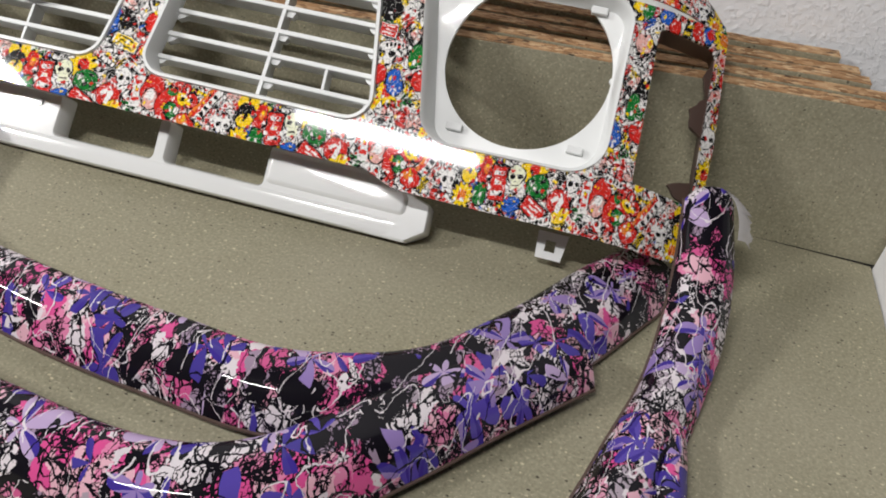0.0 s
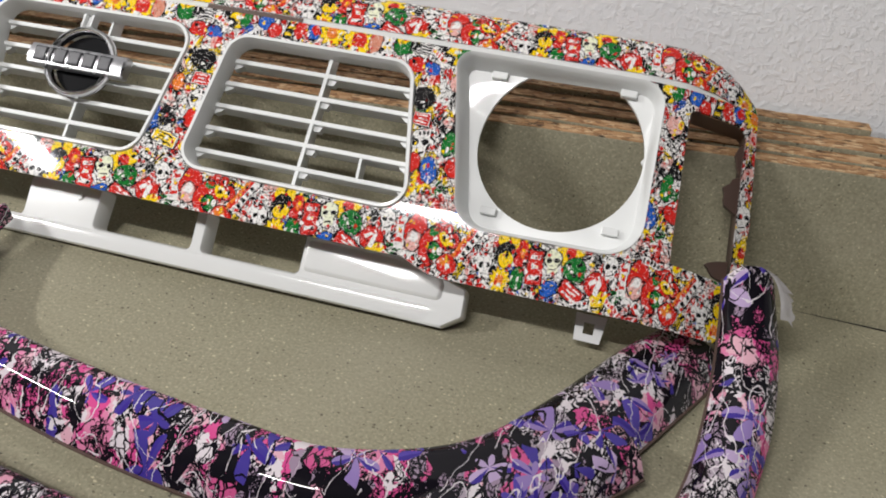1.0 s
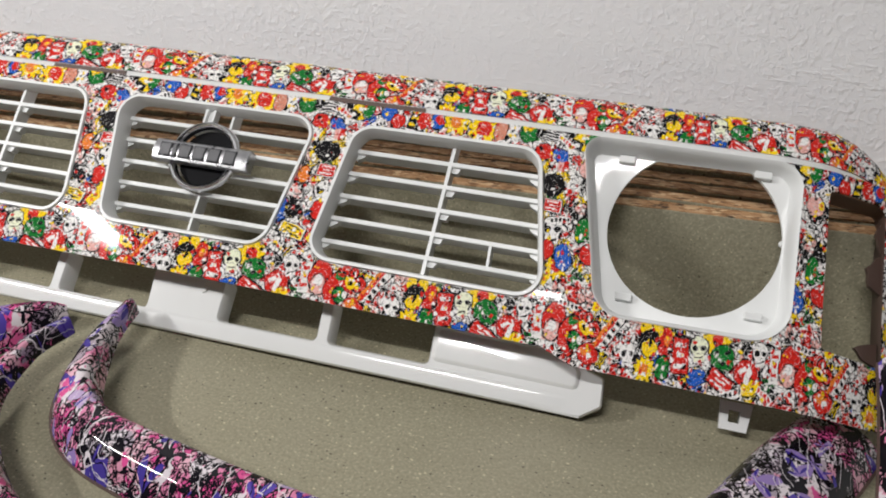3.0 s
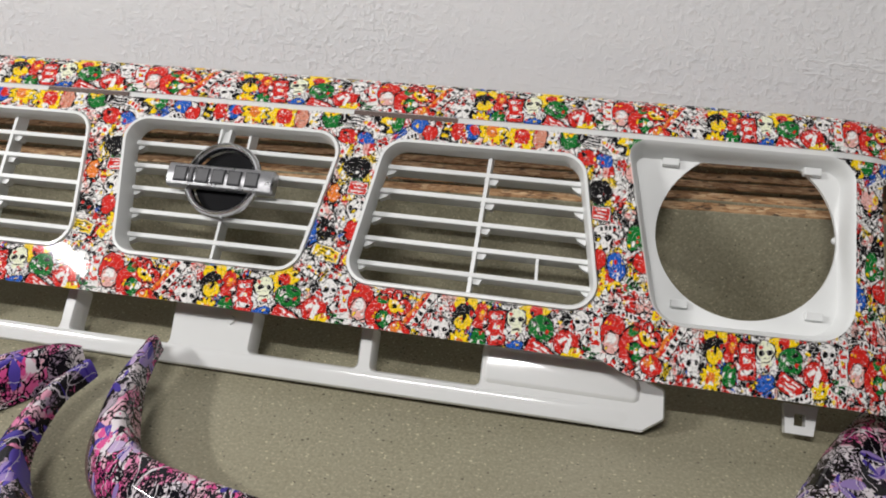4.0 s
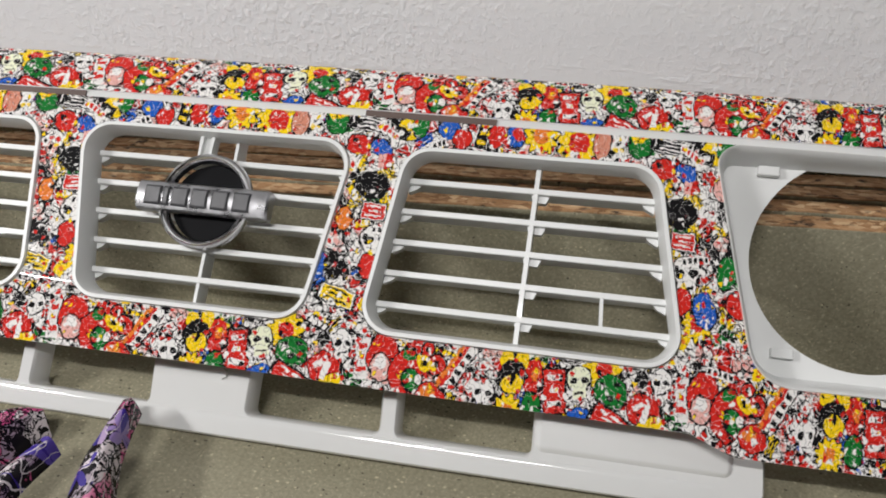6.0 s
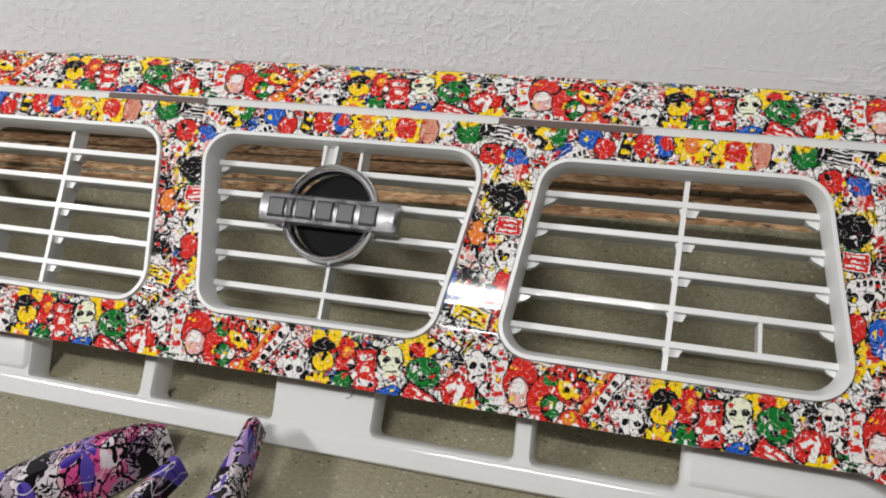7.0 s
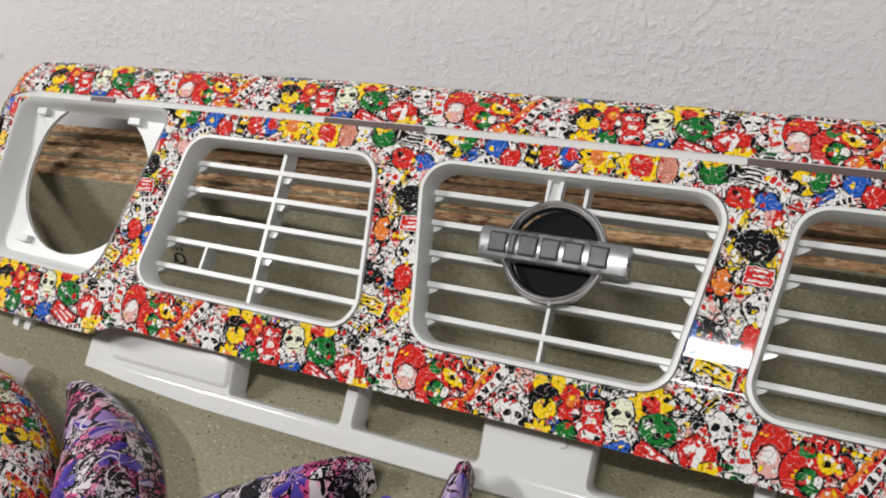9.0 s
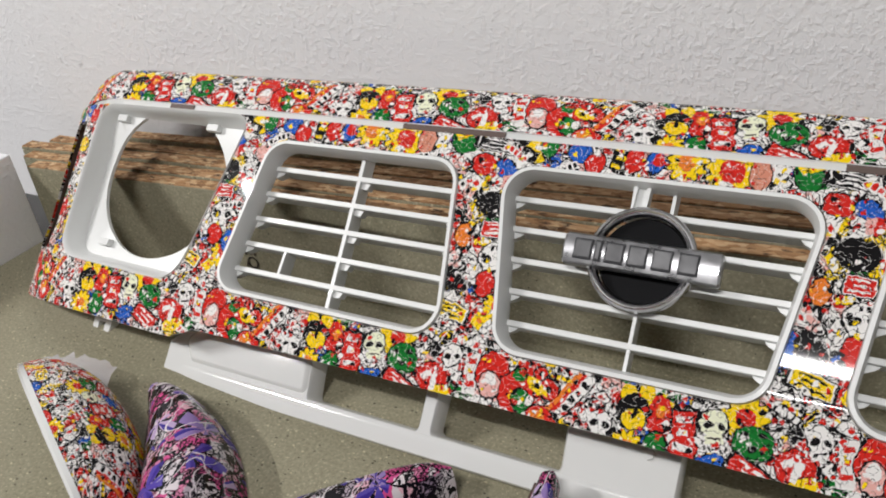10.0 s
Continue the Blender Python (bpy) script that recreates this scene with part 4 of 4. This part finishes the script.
flare(ARCH + " over its twin",
      [(-0.108, -0.114, 0.034, 0.022, 0.02), (-0.116, -0.180, 0.034, 0.028, 0.022), (-0.090, -0.275, 0.026, 0.042, 0.028), (0.015, -0.368, 0.018, 0.060, 0.04), (0.15, -0.401, 0.014, 0.074, 0.042), (0.28, -0.419, 0.014, 0.080, 0.042),
       (0.42, -0.427, 0.014, 0.084, 0.042), (0.512, -0.394, 0.014, 0.088, 0.042), (0.585, -0.314, 0.015, 0.09, 0.040), (0.648, -0.237, 0.016, 0.086, 0.036), (0.735, -0.151, 0.016, 0.060, 0.028)], power=3.6, skew=0.22)
flare("rounded moulding in pink and black woodland print lying on chipboard",
      [(-0.156, -0.064, 0.002, 0.026, 0.025), (-0.174, -0.082, 0.002, 0.052, 0.036), (-0.208, -0.122, 0.002, 0.070, 0.042), (-0.255, -0.178, 0.002, 0.082, 0.042), (-0.32, -0.26, 0.002, 0.085, 0.04), (-0.36, -0.36, 0.002, 0.07, 0.036)])
flare("leaf-shaped moulding in purple woodland print beside the sticker cover",
      [(-0.520, -0.088, 0.002, 0.03, 0.03), (-0.490, -0.098, 0.002, 0.056, 0.042), (-0.438, -0.132, 0.002, 0.090, 0.054), (-0.385, -0.182, 0.002, 0.108, 0.058), (-0.335, -0.25, 0.002, 0.112, 0.055), (-0.295, -0.34, 0.002, 0.10, 0.05)])
flare("straight moulding in pink woodland print propped on the grille's end",
      [(0.832, 0.062, 0.112, 0.056, 0.022), (0.842, 0.00, 0.068, 0.064, 0.024), (0.842, -0.07, 0.033, 0.066, 0.026), (0.829, -0.15, 0.012, 0.062, 0.028), (0.809, -0.23, 0.002, 0.068, 0.03), (0.789, -0.32, 0.002, 0.08, 0.03), (0.754, -0.42, 0.002, 0.085, 0.03)])
flare("short rounded moulding in pink and black print beside the straight one",
      [(0.832, -0.184, 0.002, 0.02, 0.02), (0.834, -0.204, 0.002, 0.034, 0.026), (0.834, -0.26, 0.002, 0.040, 0.03), (0.832, -0.36, 0.002, 0.045, 0.03)])


def cover():
    """A hollow sticker-printed cover with a white rim, its mouth turned away from the other mouldings."""
    thing = tagged(empty("mirror_cover", pose(-0.556, -0.196, 0.0, 0, 0, 64)), "hollow mirror cover with sticker-print film and a white rim", "mirror cover")
    long, wide, tall, thick = 0.076, 0.150, 0.088, 0.004

    def dome(shrink):
        bm = bmesh.new()
        rows = []
        for i in range(13):
            a = math.pi / 2 * i / 12
            row = []
            for k in range(33):
                b = math.pi * k / 32
                bulge = 1 + 0.05 * math.sin(3 * b)
                row.append(bm.verts.new(((long - shrink) * math.sin(a) if i else 0.0, (wide - shrink) * math.cos(b) * math.cos(a) ** 0.8 * bulge, 0.002 + (tall - shrink) * math.sin(b) * math.cos(a) ** 0.8)))
            rows.append(row)
        for p, q in zip(rows, rows[1:]):
            for k in range(32):
                bm.faces.new((p[k], p[k + 1], q[k + 1], q[k]))
        return bm, rows

    bm, _ = dome(0.0)
    film_uv(bm, lambda co: (co.y * 1.1 + 0.08, 0.8 * co.z - 1.1 * co.x))
    bmesh.ops.remove_doubles(bm, verts=bm.verts[:], dist=1e-5)
    part("shell", bm, STICKERS, thing, smooth=60)
    bm, _ = dome(thick)
    bmesh.ops.remove_doubles(bm, verts=bm.verts[:], dist=1e-5)
    part("inner_shell", bm, SATIN_WHITE, thing, "pale unprinted inside", smooth=60)
    bm = bmesh.new()
    rows = []
    for k in range(33):
        b = math.pi * k / 32
        bulge = 1 + 0.05 * math.sin(3 * b)
        rows.append([bm.verts.new((x, (wide - d) * math.cos(b) * bulge, 0.002 + (tall - d) * math.sin(b))) for x, d in ((-0.003, thick + 0.001), (-0.004, 0.001), (-0.001, -0.002), (0.004, -0.001), (0.004, thick + 0.001))])
    for p, q in zip(rows, rows[1:]):
        for k in range(5):
            bm.faces.new((p[k], p[(k + 1) % 5], q[(k + 1) % 5], q[k]))
    part("rim", bm, GLOSS_WHITE, thing, "white rim", smooth=40)


def film_scrap(name, label, edge, reach, ragged, material):
    """A torn scrap of film: rows of points along an edge, each with a reach to its ragged side."""
    bm = bmesh.new()
    rows = smooth_path(edge, 5)
    last = None
    for k, row in enumerate(rows):
        a = Vector(row)
        rag = 1 + ragged * noise.noise((k * 0.9, 3.0, len(edge)))
        mid, b = a + Vector(reach) * 0.5 * rag + Vector((0, 0, 0.004)), a + Vector(reach) * rag
        now = [bm.verts.new(p) for p in (a, mid, b)]
        if last:
            for i in range(2):
                bm.faces.new((last[i], now[i], now[i + 1], last[i + 1]))
        last = now
    bmesh.ops.solidify(bm, geom=bm.faces[:], thickness=0.0006)
    return tagged(part(name, bm, material, smooth=70), label, "film scrap")


cover()
film_scrap("film_scrap", "torn clear film flap hanging from the straight moulding", [(0.840, 0.070, 0.128), (0.856, 0.064, 0.122), (0.866, 0.050, 0.108), (0.870, 0.034, 0.092)], (0.018, 0.010, -0.014), 0.8, CLEAR)
film_scrap("film_scrap", "torn pale film edge along the sticker cover", [(-0.640, -0.150, 0.052), (-0.612, -0.140, 0.056), (-0.582, -0.126, 0.050), (-0.556, -0.120, 0.040)], (-0.022, 0.034, -0.004), 0.4, CLEAR)


# ---- writing ----
def board_mark():
    curve = bpy.data.curves.new("mark", "FONT")
    curve.body, curve.size, curve.align_x, curve.align_y = "EQ", 0.026, "CENTER", "CENTER"
    curve.extrude = 0.0002
    loose = bpy.data.objects.new("mark", curve)
    scene.collection.objects.link(loose)
    data = bpy.data.meshes.new_from_object(loose.evaluated_get(bpy.context.evaluated_depsgraph_get()))
    bpy.data.objects.remove(loose)
    data.materials.append(DARK)
    ob = new("board_mark", data)
    ob.matrix_world = pose(-0.577, 0.1538, 0.041, 90, 0, 1.72) @ pose(0, 0, 0, 0, 0, -86)
    tagged(ob, "small black letters EQ stamped on the chipboard strip", "stamp")


board_mark()
